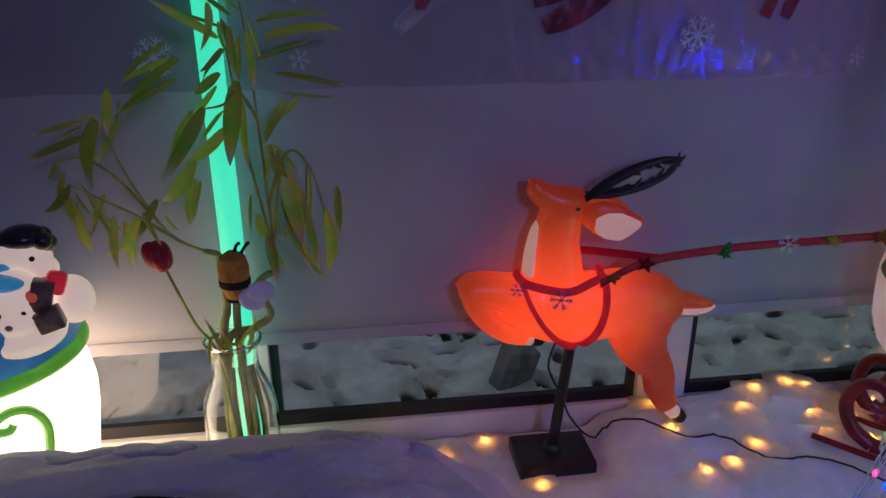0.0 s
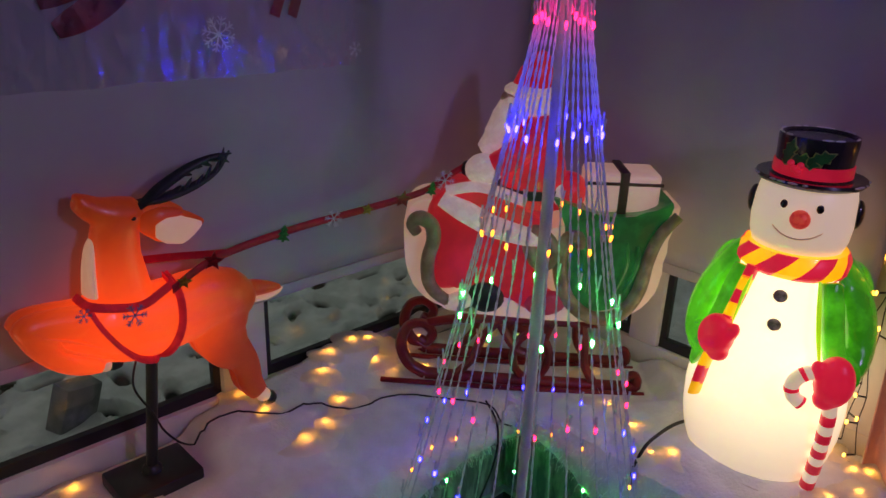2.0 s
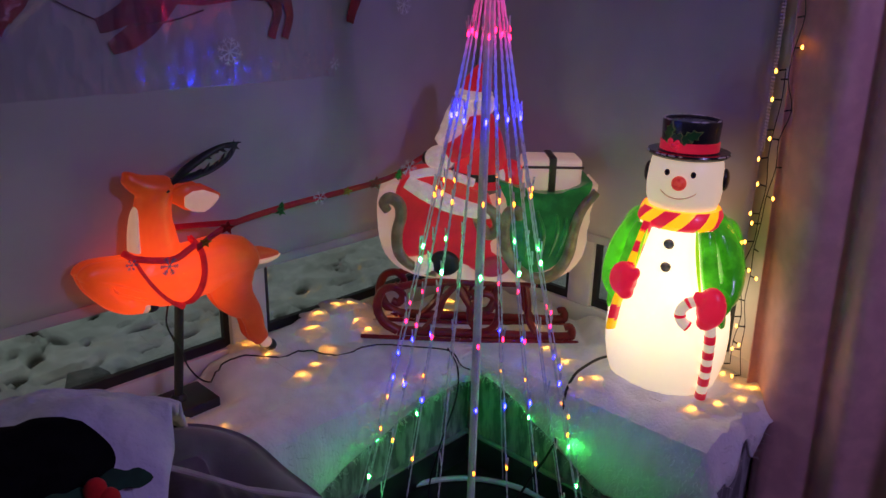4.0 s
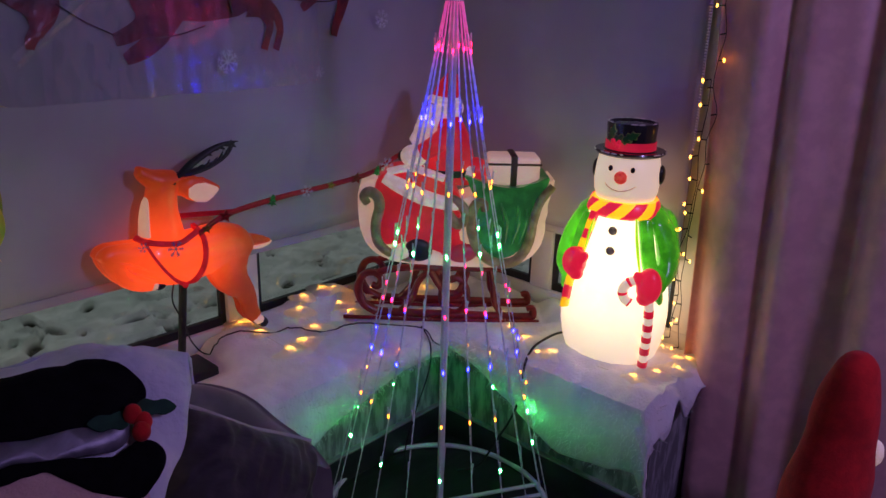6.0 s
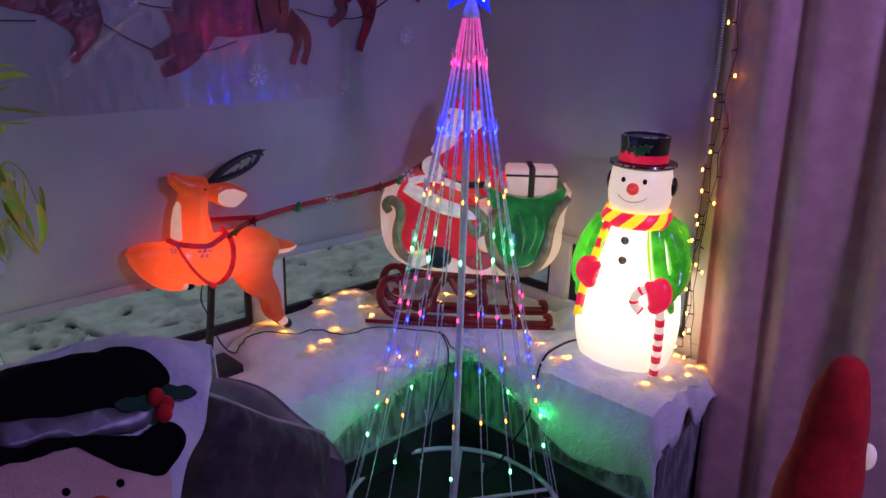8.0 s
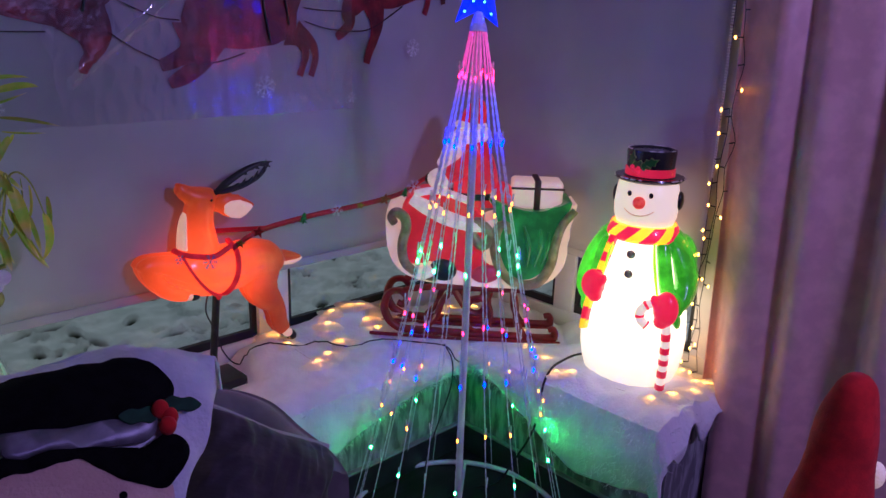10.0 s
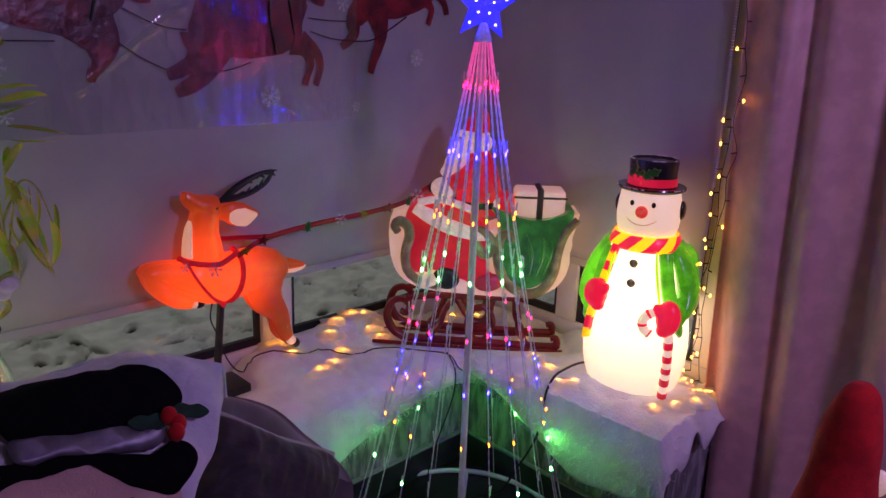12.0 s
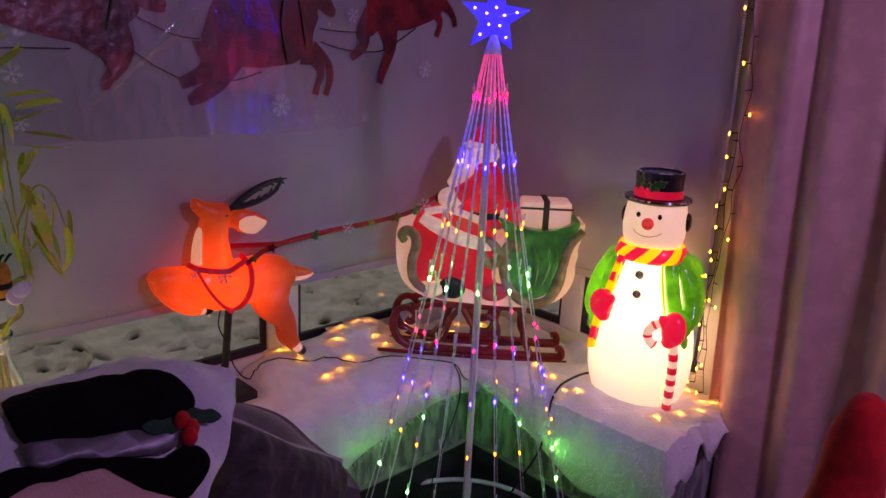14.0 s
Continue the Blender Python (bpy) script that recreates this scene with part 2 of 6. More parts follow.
def window(name, along, bars, glass_spans, lo, hi, m, label):
    """A white framed window in local x (along) and z, its inner face at y=0."""
    w = thing(name, m, label, "window", kind=S)
    part("bottom_rail", box(lo, hi, 0.0, 0.07, SILL + 0.0, 0.49, 0.006), M_PAINT, w)
    part("top_rail", box(lo, hi, 0.0, 0.07, 2.10, 2.2, 0.006), M_PAINT, w)
    for x0, x1 in bars:
        part("mullion", box(x0, x1, -0.004, 0.074, 0.49, 2.10, 0.006), M_PAINT, w)
    for x0, x1 in glass_spans:
        p = part("pane", box(x0, x1, 0.033, 0.039, 0.49, 2.10), M_GLASS, w, smooth=False)
        p.visible_shadow = False
        b = box(x0, x1, 0.012, 0.030, 0.491, 0.520)
        box(x0, x0 + 0.018, 0.012, 0.030, 0.52, 2.10, bm=b)
        box(x1 - 0.018, x1, 0.012, 0.030, 0.52, 2.10, bm=b)
        part("seal", b, M_SEAL, p, "black rubber glazing seal")
    return w


window("window_1", "x", [(-4.0, -3.3), (-2.62, -2.5), (-1.60, -1.515), (-0.655, -0.53), (0.36, 0.43)],
       [(-3.3, -2.62), (-2.5, -1.60), (-1.515, -0.655), (-0.53, 0.36)], -4.0, 0.43, pose(0, WIN - 0.03, 0), "white framed window looking onto trodden snow")
window("window_2", "x", [(-0.40, -0.33), (0.085, 0.178), (0.68, 0.86)],
       [(-0.33, 0.085), (0.178, 0.68)], -0.43, 0.86, pose(WIN - 0.03, 0, 0, 0, 0, -90), "white framed side window of the bay")


def blind(name, lo, hi, m, label):
    b = thing(name, m, label, "roller blind")
    f = lambda s, t: (lo + (hi - lo) * s, 0.003 * wob(s * 3, t * 2), 0.76 + 1.56 * t)
    solid(part("fabric", grid(40, 30, f), M_BLIND, b), 0.0012)
    part("hem_bar", box(lo, hi, -0.006, 0.006, 0.735, 0.765, 0.005), M_BLIND, b, "fabric-wrapped hem bar")
    part("roller", tube([(lo, 0.02, 2.34), (hi, 0.02, 2.34)], 0.022, 16), M_PAINT, b)
    return b


blind("roller_blind", -3.4, 0.365, pose(0, BLIND_V, 0), "grey fabric roller blind lowered almost to the sill")
blind("roller_blind", -0.345, 0.69, pose(BLIND_U, 0, 0, 0, 0, -90), "grey fabric roller blind lowered behind the snowman lamp")


# ---- snow outside ----
def snow_ground():
    rng = random.Random(5)
    prints = []
    for _ in range(1700):
        prints.append((rng.uniform(-5.5, 5.0), rng.uniform(0.9, 7.5), rng.uniform(0, 3.14), rng.uniform(0.3, 0.85), rng.uniform(0.025, 0.085)))
    xs = np.concatenate([[-60, -25, -10], np.linspace(-5.6, 5.2, 560), [10, 25, 60]])
    ys = np.concatenate([np.linspace(0.53, 7.8, 380), [12, 25, 60]])
    X, Y = np.meshgrid(xs, ys, indexing="ij")
    Z = np.full(X.shape, -0.42) + 0.012 * np.sin(X * 1.3 + 0.5 * Y) * np.cos(Y * 0.9) + 0.008 * np.sin(X * 5.1) * np.cos(Y * 4.3 + X)
    for x, y, a, k, d in prints:
        dx, dy = X - x, Y - y
        p, q = (dx * math.cos(a) + dy * math.sin(a)) / (0.15 * k), (-dx * math.sin(a) + dy * math.cos(a)) / (0.065 * k)
        r = p * p + q * q
        Z -= d * np.exp(-r ** 3) - 0.25 * d * np.exp(-((np.sqrt(r) - 1.35) / 0.25) ** 2)
    nx, ny = X.shape
    verts = np.stack([X, Y, Z], -1).reshape(-1, 3)
    i = np.arange(nx * ny).reshape(nx, ny)
    faces = np.stack([i[:-1, :-1], i[1:, :-1], i[1:, 1:], i[:-1, 1:]], -1).reshape(-1, 4)
    me = bpy.data.meshes.new("ground")
    me.from_pydata(verts.tolist(), [], faces.tolist())
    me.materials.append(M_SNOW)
    me.polygons.foreach_set("use_smooth", [True] * len(me.polygons))
    return tagged(new("ground", me), "snow-covered ground outside with many footprints", "ground", kind=S)


snow_ground()


# ---- wadding on the sill ----
def edge_drop(a):
    return 0.10 + 0.035 * math.sin(a * 7.0) + 0.03 * wob(a, 3.1, 0, 5.0)


def pressed(u, v):
    """How far the wadding is pressed flat, under the reindeer's base plate and the sleigh's runners."""
    a = max(0.0, abs(u + 0.892) - 0.10, abs(v - 0.288) - 0.075)
    x, y = ((u - 0.055) - (v - 0.055)) * 0.7071, ((u - 0.055) + (v - 0.055)) * 0.7071
    c = max(0.0, abs(x) - 0.37, abs(y) - 0.11)
    return max(0.0, 1 - min(a, c) / 0.05)


def wadding_north():
    def f(s, t):
        x = -1.36 + 1.35 * s + 0.02 * wob(t * 9, s)
        d = t * 0.62
        lump = 0.012 * wob(x, d, 1.0, 9) + 0.006 * wob(x, d, 2.0, 28)
        if d < 0.40:
            hill = 0.055 * math.exp(-((x + 0.66) / 0.16) ** 2 - ((d - 0.10) / 0.13) ** 2) + 0.03 * math.exp(-((x + 0.2) / 0.3) ** 2 - ((d - 0.1) / 0.15) ** 2)
            hill += 0.070 * min(1.0, max(0.0, (x + 0.72) / 0.35)) * math.exp(-(d / 0.085) ** 2)
            p = pressed(x, 0.385 - d)
            return (x, 0.385 - d, SILL + 0.018 - 0.012 * p + (hill + lump) * (1 - 0.9 * p) - 0.02 * max(0, (d - 0.33) / 0.07) ** 2)
        k = (d - 0.40) / 0.22
        drop = edge_drop(x) * (0.9 + 0.7 * min(1, (0.02 - x) * 1.2))
        return (x, -0.018 - 0.02 * math.sin(k * 3.1) - 0.6 * abs(lump), SILL - 0.002 - k * drop + 0.5 * lump)
    ob = part("snow_wadding", grid(110, 60, f), M_FLUFF)
    solid(ob, 0.012, 1.0)
    return tagged(ob, "fluffy white wadding draped over the window sill", "snow blanket")


def wadding_east():
    def f(s, t):
        y = 0.36 - 1.225 * s + 0.015 * wob(t * 9, s)
        d = t * 0.66
        end = max(0.0, -0.825 - y) * 2.2
        lump = 0.012 * wob(y, d, 5.0, 9) + 0.006 * wob(y, d, 6.0, 28)
        if d < 0.40:
            hill = 0.035 * math.exp(-((y + 0.25) / 0.25) ** 2 - ((d - 0.06) / 0.12) ** 2)
            p = pressed(0.385 - d, y)
            return (0.385 - d, y, SILL + 0.022 - 0.018 * p + (hill + lump) * (1 - 0.9 * p) - 0.02 * max(0, (d - 0.33) / 0.07) ** 2 - end * (0.9 + 0.5 * math.sin(d * 40)))
        k = (d - 0.40) / 0.26
        drop = (0.07 + 0.17 * min(1, max(0, (-y - 0.05) / 0.5)) + 0.03 * math.sin(y * 9)) if y < 0.0 else 0.03
        return (-0.024 - 0.02 * math.sin(k * 3.1) - 0.6 * abs(lump), y, SILL + 0.002 - k * drop + 0.5 * lump - end)
    ob = part("snow_wadding", grid(120, 60, f), M_FLUFF)
    solid(ob, 0.012, 1.0)
    return tagged(ob, "fluffy white wadding hanging over the sill edge under the snowman lamp", "snow blanket")


wn, we = wadding_north(), wadding_east()


def fibres(owner, count, spot, seed):
    """Loose fibres standing off the wadding; spot gives a place and an outward way."""
    b, r = bmesh.new(), random.Random(seed)
    for _ in range(count):
        p, d = spot(r)
        q = p + d * r.uniform(0.006, 0.016) + Vector((r.uniform(-1, 1), r.uniform(-1, 1), r.uniform(-1, 1))) * 0.007
        e = q + d * r.uniform(0.0, 0.010) + Vector((r.uniform(-1, 1), r.uniform(-1, 1), r.uniform(-1.2, 0.8))) * 0.009
        tube([p, q, e], [0.0006, 0.0005, 0.0003], 3, bm=b, cap=False)
    o = part("loose_fibre", b, M_FLUFF, owner, "fine loose white fibres")
    o["kind"] = "stuff"


def from_mesh(owner):
    up = 1.0 if sum(v.normal.z for v in owner.data.vertices) > 0 else -1.0
    hang = [v for v in owner.data.vertices if v.co.z < SILL]
    vs, ns = [v.co.copy() for v in hang], [v.normal.copy() for v in hang]

    def spot(r):
        i = r.randrange(len(vs))
        return vs[i] + ns[i] * up * 0.010, ns[i] * up
    return spot


fibres(wn, 1500, from_mesh(wn), 1)
fibres(we, 1500, from_mesh(we), 2)


# ---- cone light tree ----
TREE_U, TREE_V = -0.335, -0.295
LEVELS = [(1.434, "pink"), (1.247, "blue"), (1.061, "warm"), (0.895, "green"), (0.733, "pink"), (0.576, "blue"), (0.425, "warm"), (0.278, "green")]
LED = {"pink": lamp_mat("pink_led", (1.0, 0.012, 0.085), 9), "blue": lamp_mat("blue_led", (0.0002, 0.0035, 1.0), 110),
       "warm": lamp_mat("amber_led", (1.0, 0.24, 0.02), 7), "green": lamp_mat("green_led", (0.0, 1.0, 0.14), 165)}
STAR_LED = lamp_mat("star_led", (0.004, 0.016, 1.0), 90)
M_CLEAR = mat("clear_cable", (0.82, 0.84, 0.87), 0.2, (0.66, 0.68, 0.72), 90, coat=0.4)
M_STAR = mat("blue_lit_star", (0.01, 0.03, 0.6), 0.15, (0.005, 0.01, 0.35), 60, glow=1.5, glow_colour=(0.004, 0.014, 1.0), coat=0.5)


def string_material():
    """Clear cable; the bulbs' pink and blue light near the top is painted in as emission by height."""
    m = mat("clear_cable_painted_glow", (0.90, 0.91, 0.93), 0.2, (0.74, 0.76, 0.80), 90, coat=0.6)
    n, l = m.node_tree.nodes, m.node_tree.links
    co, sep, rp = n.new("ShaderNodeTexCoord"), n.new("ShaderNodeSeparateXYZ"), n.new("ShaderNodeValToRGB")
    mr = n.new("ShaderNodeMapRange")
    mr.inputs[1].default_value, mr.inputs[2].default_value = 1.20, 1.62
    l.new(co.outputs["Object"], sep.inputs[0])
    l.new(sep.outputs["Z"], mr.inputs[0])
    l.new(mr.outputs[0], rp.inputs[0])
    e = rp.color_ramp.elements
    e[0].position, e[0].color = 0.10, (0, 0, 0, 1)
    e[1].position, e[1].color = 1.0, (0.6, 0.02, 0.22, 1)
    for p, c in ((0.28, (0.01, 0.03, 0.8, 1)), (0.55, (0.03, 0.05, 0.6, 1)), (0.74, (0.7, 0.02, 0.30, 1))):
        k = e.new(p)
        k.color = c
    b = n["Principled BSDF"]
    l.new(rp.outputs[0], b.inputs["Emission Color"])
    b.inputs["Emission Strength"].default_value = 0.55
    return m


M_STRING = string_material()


def light_tree():
    tr = thing("light_tree", pose(TREE_U, TREE_V, FLOOR), "cone string light tree on white ring stand with blue star", "light tree")
    top = 1.562 - FLOOR
    part("pole", tube([(0, 0, 0.012), (0, 0, top)], 0.0112, 16), M_WHITE_METAL, tr)
    part("pole_joint", tube([(0, 0, 0.60), (0, 0, 0.63)], 0.0128, 16), M_WHITE_METAL, tr)
    R = 0.365
    ring = [(R * math.cos(a), R * math.sin(a), 0.012) for a in np.linspace(0, 2 * math.pi, 73)]
    part("base_ring", tube(ring, 0.0095, 10, cap=False), M_WHITE_METAL, tr)
    for a0, gap in ((150, 0.028), (-30, 0.028), (40, 0.0), (-120, 0.0)):
        a = radians(a0)
        for sgn in ((-1, 1) if gap else (0,)):
            ox, oy = -math.sin(a) * gap * sgn, math.cos(a) * gap * sgn
            part("spoke", tube([(ox, oy, 0.012), (R * 0.99 * math.cos(a) + ox, R * 0.99 * math.sin(a) + oy, 0.012)], 0.007, 8), M_WHITE_METAL, tr)
    part("top_cap", lathe([(0.012, 1.55 - FLOOR), (0.026, 1.553 - FLOOR), (0.024, 1.565 - FLOOR), (0.012, 1.60 - FLOOR), (0.008, 1.605 - FLOOR)], 20), M_CLEAR, tr)
    bulb_bm = lathe([(0.0008, -0.0065), (0.0026, -0.004), (0.003, 0.0), (0.0024, 0.005), (0.001, 0.007)], 8)
    meshes = {k: to_mesh(bulb_bm.copy(), "bulb", LED[k]) for k in LED}
    meshes["off"] = to_mesh(bulb_bm.copy(), "bulb", M_CLEAR)
    bulb_bm.free()
    sock = to_mesh(tube([(0, 0, 0.007), (0, 0, 0.030)], 0.0025, 6), "socket", M_CLEAR)
    rng = random.Random(3)
    N = 20
    for i in range(N):
        a = 2 * math.pi * (i + 0.3) / N
        r0 = 0.022
        lo = Vector((R * math.cos(a), R * math.sin(a), 0.02))
        hi = Vector((r0 * math.cos(a), r0 * math.sin(a), 1.555 - FLOOR))
        b = bmesh.new()
        n = 150
        for ph in (0, math.pi):
            pts = []
            for k in range(n + 1):
                t = k / n
                sag = 0.012 * math.sin(math.pi * t)
                c = hi.lerp(lo, t) - Vector((math.cos(a) * sag, math.sin(a) * sag, 0))
                w = 0.0014
                ang = k * 1.25 + ph
                pts.append(c + Vector((-math.sin(a) * math.cos(ang) * w, math.cos(a) * math.cos(ang) * w, 0)) + Vector((math.cos(a) * math.sin(ang) * w, math.sin(a) * math.sin(ang) * w, 0)))
            tube(pts, 0.0011, 4, bm=b)
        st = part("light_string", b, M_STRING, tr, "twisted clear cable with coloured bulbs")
        for z, col in LEVELS:
            zz = z - FLOOR + (0.007 if i % 2 else -0.005) + rng.uniform(-0.004, 0.004)
            t = (hi.z - zz) / (hi.z - lo.z)
            sag = 0.012 * math.sin(math.pi * t)
            c = hi.lerp(lo, t) - Vector((math.cos(a) * (sag - 0.004), math.sin(a) * (sag - 0.004), 0))
            for me, nm in ((meshes[col if i % 2 == 0 or (i % 4 == 1 and col != "green") else "off"], "bulb"), (sock, "socket")):
                o = new(nm, me)
                o.parent = st
                o.matrix_basis = Matrix.Translation(c) @ Euler((rng.uniform(-0.12, 0.12), rng.uniform(-0.12, 0.12), 0)).to_matrix().to_4x4()
    sb = bmesh.new()
    pts = []
    for k in range(10):
        rr = 0.102 if k % 2 == 0 else 0.045
        pts.append(Vector((rr * math.sin(math.pi * k / 5), 0, rr * math.cos(math.pi * k / 5))))
    ring = [sb.verts.new(p) for p in pts]
    f, g = sb.verts.new((0, -0.022, 0)), sb.verts.new((0, 0.022, 0))
    for k in range(10):
        sb.faces.new((ring[k], ring[(k + 1) % 10], f))
        sb.faces.new((ring[(k + 1) % 10], ring[k], g))
    star = part("star", sb, M_STAR, tr, "blue lit plastic star", at=pose(0, 0, 1.652 - FLOOR, 0, 4, -46), smooth=False)
    for k in range(5):
        a = 2 * math.pi * k / 5
        for rr, yy in ((0.062, -0.012), (0.026, -0.021)):
            part("star_bulb", ball((rr * math.sin(a), yy, rr * math.cos(a)), 0.0036), STAR_LED, star)
        tip = (0.100 * math.sin(a), -0.002, 0.100 * math.cos(a))
        part("star_ridge", tube([(0, -0.023, 0), tip], 0.0014, 5), M_STAR, star)
    return tr


light_tree()


# ---- reindeer lamp ----
M_DEER = mat("orange_lit_plastic", (0.66, 0.13, 0.018), 0.36, (0.46, 0.06, 0.008), 6, 0.08, 40, glow=0.95, glow_colour=(1.0, 0.075, 0.018), centre=(-0.01, -0.03, 0.385), reach=0.27, coat=0.25)
M_CREAM = mat("cream_painted_plastic", (0.78, 0.66, 0.52), 0.4, (0.70, 0.55, 0.42), 12, glow=0.28, glow_colour=(1.0, 0.5, 0.36))
M_RED_RIBBON = mat("red_ribbon", (0.62, 0.015, 0.03), 0.6, (0.48, 0.01, 0.02), 40, 0.2, 400)
# Same ribbon again, with the reindeer lamp's light painted on as emission.
M_STRAP = mat("red_ribbon_painted_glow", (0.62, 0.015, 0.03), 0.6, (0.48, 0.01, 0.02), 40, 0.2, 400, glow=0.3)


def reindeer():
    # origin under the pole, at sill height; it leaps towards -x with its head thrown up
    d = thing("reindeer_lamp", pose(-0.892, 0.288, SILL + 0.012), "glowing orange plastic leaping reindeer lamp on a black stand", "reindeer lamp")
    b = bmesh.new()
    # barrel of the body, deep at the chest and round over the rump
    loft([((-0.115, 0, 0.418), 0.046, 0.040), ((-0.06, 0, 0.403), 0.072, 0.056), ((0.0, 0, 0.392), 0.079, 0.062), ((0.08, 0, 0.392), 0.078, 0.060),
          ((0.15, 0, 0.398), 0.074, 0.058), ((0.21, 0, 0.388), 0.066, 0.052), ((0.25, 0, 0.372), 0.038, 0.036), ((0.262, 0, 0.366), 0.016, 0.018)], 24, bm=b)
    # neck: broad at the shoulders, a full throat
    loft([((-0.018, 0, 0.43), 0.072, 0.052), ((-0.018, 0, 0.49), 0.058, 0.043), ((-0.019, 0, 0.545), 0.050, 0.038), ((-0.012, 0, 0.595), 0.046, 0.037), ((-0.004, 0, 0.625), 0.038, 0.034)], 22, bm=b)
    # head pointing up and forward, blunt muzzle with a lip
    loft([((0.034, 0, 0.606), 0.024, 0.026), ((0.014, 0, 0.616), 0.040, 0.036), ((-0.018, 0, 0.627), 0.036, 0.034), ((-0.046, 0, 0.642), 0.026, 0.025), ((-0.066, 0, 0.656), 0.021, 0.021), ((-0.080, 0, 0.662), 0.013, 0.014)], 22, bm=b)
    ball((-0.066, 0, 0.668), 0.016, 0.018, 0.009, bm=b, turn=pose(0, 0, 0, 0, 25, 0))
    ball((-0.066, 0, 0.638), 0.013, 0.015, 0.008, bm=b, turn=pose(0, 0, 0, 0, 35, 0))
    for y in (-0.017, 0.017):
        # folded foreleg: thigh straight forward, knee, shin tucked back under the chest
        loft([((-0.04, y, 0.425), 0.052, 0.030), ((-0.10, y, 0.428), 0.043, 0.028), ((-0.155, y, 0.440), 0.037, 0.026), ((-0.190, y, 0.446), 0.030, 0.025), ((-0.199, y, 0.436), 0.026, 0.023)], 18, bm=b)
        loft([((-0.192, y, 0.446), 0.027, 0.023), ((-0.180, y, 0.415), 0.027, 0.022), ((-0.150, y, 0.375), 0.026, 0.020), ((-0.115, y, 0.348), 0.022, 0.018), ((-0.075, y, 0.335), 0.018, 0.016)], 18, bm=b)
        # hind leg: heavy thigh, hock, cannon bone and fetlock
        loft([((0.19, y, 0.385), 0.064, 0.032), ((0.176, y, 0.325), 0.066, 0.030), ((0.194, y, 0.275), 0.052, 0.024), ((0.222, y, 0.240), 0.036, 0.019), ((0.236, y, 0.205), 0.032, 0.017), ((0.243, y, 0.165), 0.030, 0.016), ((0.262, y, 0.132), 0.023, 0.015)], 18, bm=b)
    loft([((-0.15, 0, 0.405), 0.030, 0.026), ((-0.09, 0, 0.375), 0.040, 0.030), ((-0.03, 0, 0.36), 0.036, 0.030)], 16, bm=b)
    loft([((0.235, 0, 0.400), 0.018, 0.020), ((0.275, 0, 0.391), 0.021, 0.018), ((0.312, 0, 0.382), 0.015, 0.013), ((0.343, 0, 0.375), 0.005, 0.007)], 14, bm=b)
    melt(part("body", b, M_DEER, d), 0.004, 4)
    # moulded crease between thigh and shin of the foreleg
    for dz, x0 in ((0.0, -0.185), (-0.022, -0.15)):
        part("leg_crease", tube([(x0, -0.039, 0.438 + dz), (-0.14, -0.0425, 0.418 + dz), (-0.09, -0.046, 0.390 + dz), (-0.05, -0.050, 0.372 + dz)], [0.001, 0.0035, 0.003, 0.001], 8, steps=5), M_DEER, d)
    part("chest_blaze", loft([((-0.074, 0.0, 0.478), 0.012, 0.030), ((-0.071, 0.0, 0.52), 0.010, 0.028), ((-0.064, 0, 0.565), 0.008, 0.020), ((-0.056, 0, 0.590), 0.003, 0.008)]), M_CREAM, d, "cream painted chest blaze")
    part("tail_underside", loft([((0.268, -0.002, 0.366), 0.006, 0.015), ((0.30, -0.002, 0.364), 0.008, 0.014), ((0.330, -0.002, 0.367), 0.006, 0.010), ((0.346, 0, 0.373), 0.002, 0.005)]), M_CREAM, d, "cream tail underside")
    for y in (-0.034, 0.034):
        s = 1 if y > 0 else -1
        ey = part("eye", ball((0.012, s * 0.0355, 0.622), 0.0048, 0.003, 0.0042), M_BLACK, d)
        part("eyelid", tube([(0.004, s * 0.037, 0.622), (0.012, s * 0.0385, 0.628), (0.020, s * 0.036, 0.624)], 0.0018, 6, steps=4), M_DEER, ey)
        part("fetlock", ball((0.272, y * 0.5, 0.121), 0.021, 0.017, 0.017, turn=pose(0, 0, 0, 0, 35, 0)), M_CREAM, d, "cream painted fetlock")
        part("hoof", loft([((0.276, y * 0.5, 0.117), 0.017, 0.015), ((0.288, y * 0.5, 0.106), 0.018, 0.015), ((0.299, y * 0.5, 0.098), 0.012, 0.010)]), M_BLACK, d)
        part("fetlock", ball((-0.070, y * 0.5, 0.333), 0.018, 0.015, 0.016), M_CREAM, d, "cream painted fetlock")
        part("hoof", loft([((-0.064, y * 0.5, 0.332), 0.015, 0.013), ((-0.050, y * 0.5, 0.328), 0.016, 0.013), ((-0.040, y * 0.5, 0.322), 0.009, 0.008)]), M_BLACK, d)
        ear = part("ear", loft([((0.028, s * 0.024, 0.606), 0.017, 0.012), ((0.055, s * 0.036, 0.602), 0.034, 0.012), ((0.090, s * 0.042, 0.594), 0.037, 0.010), ((0.120, s * 0.045, 0.592), 0.023, 0.008), ((0.145, s * 0.046, 0.592), 0.004, 0.003)], 20), M_DEER, d)
        part("ear_lining", loft([((0.046, s * 0.048, 0.592), 0.012, 0.004), ((0.066, s * 0.052, 0.590), 0.026, 0.004), ((0.095, s * 0.055, 0.587), 0.029, 0.004), ((0.118, s * 0.054, 0.588), 0.018, 0.004), ((0.138, s * 0.051, 0.590), 0.004, 0.002)], 20), M_CREAM, ear, "cream ear lining")
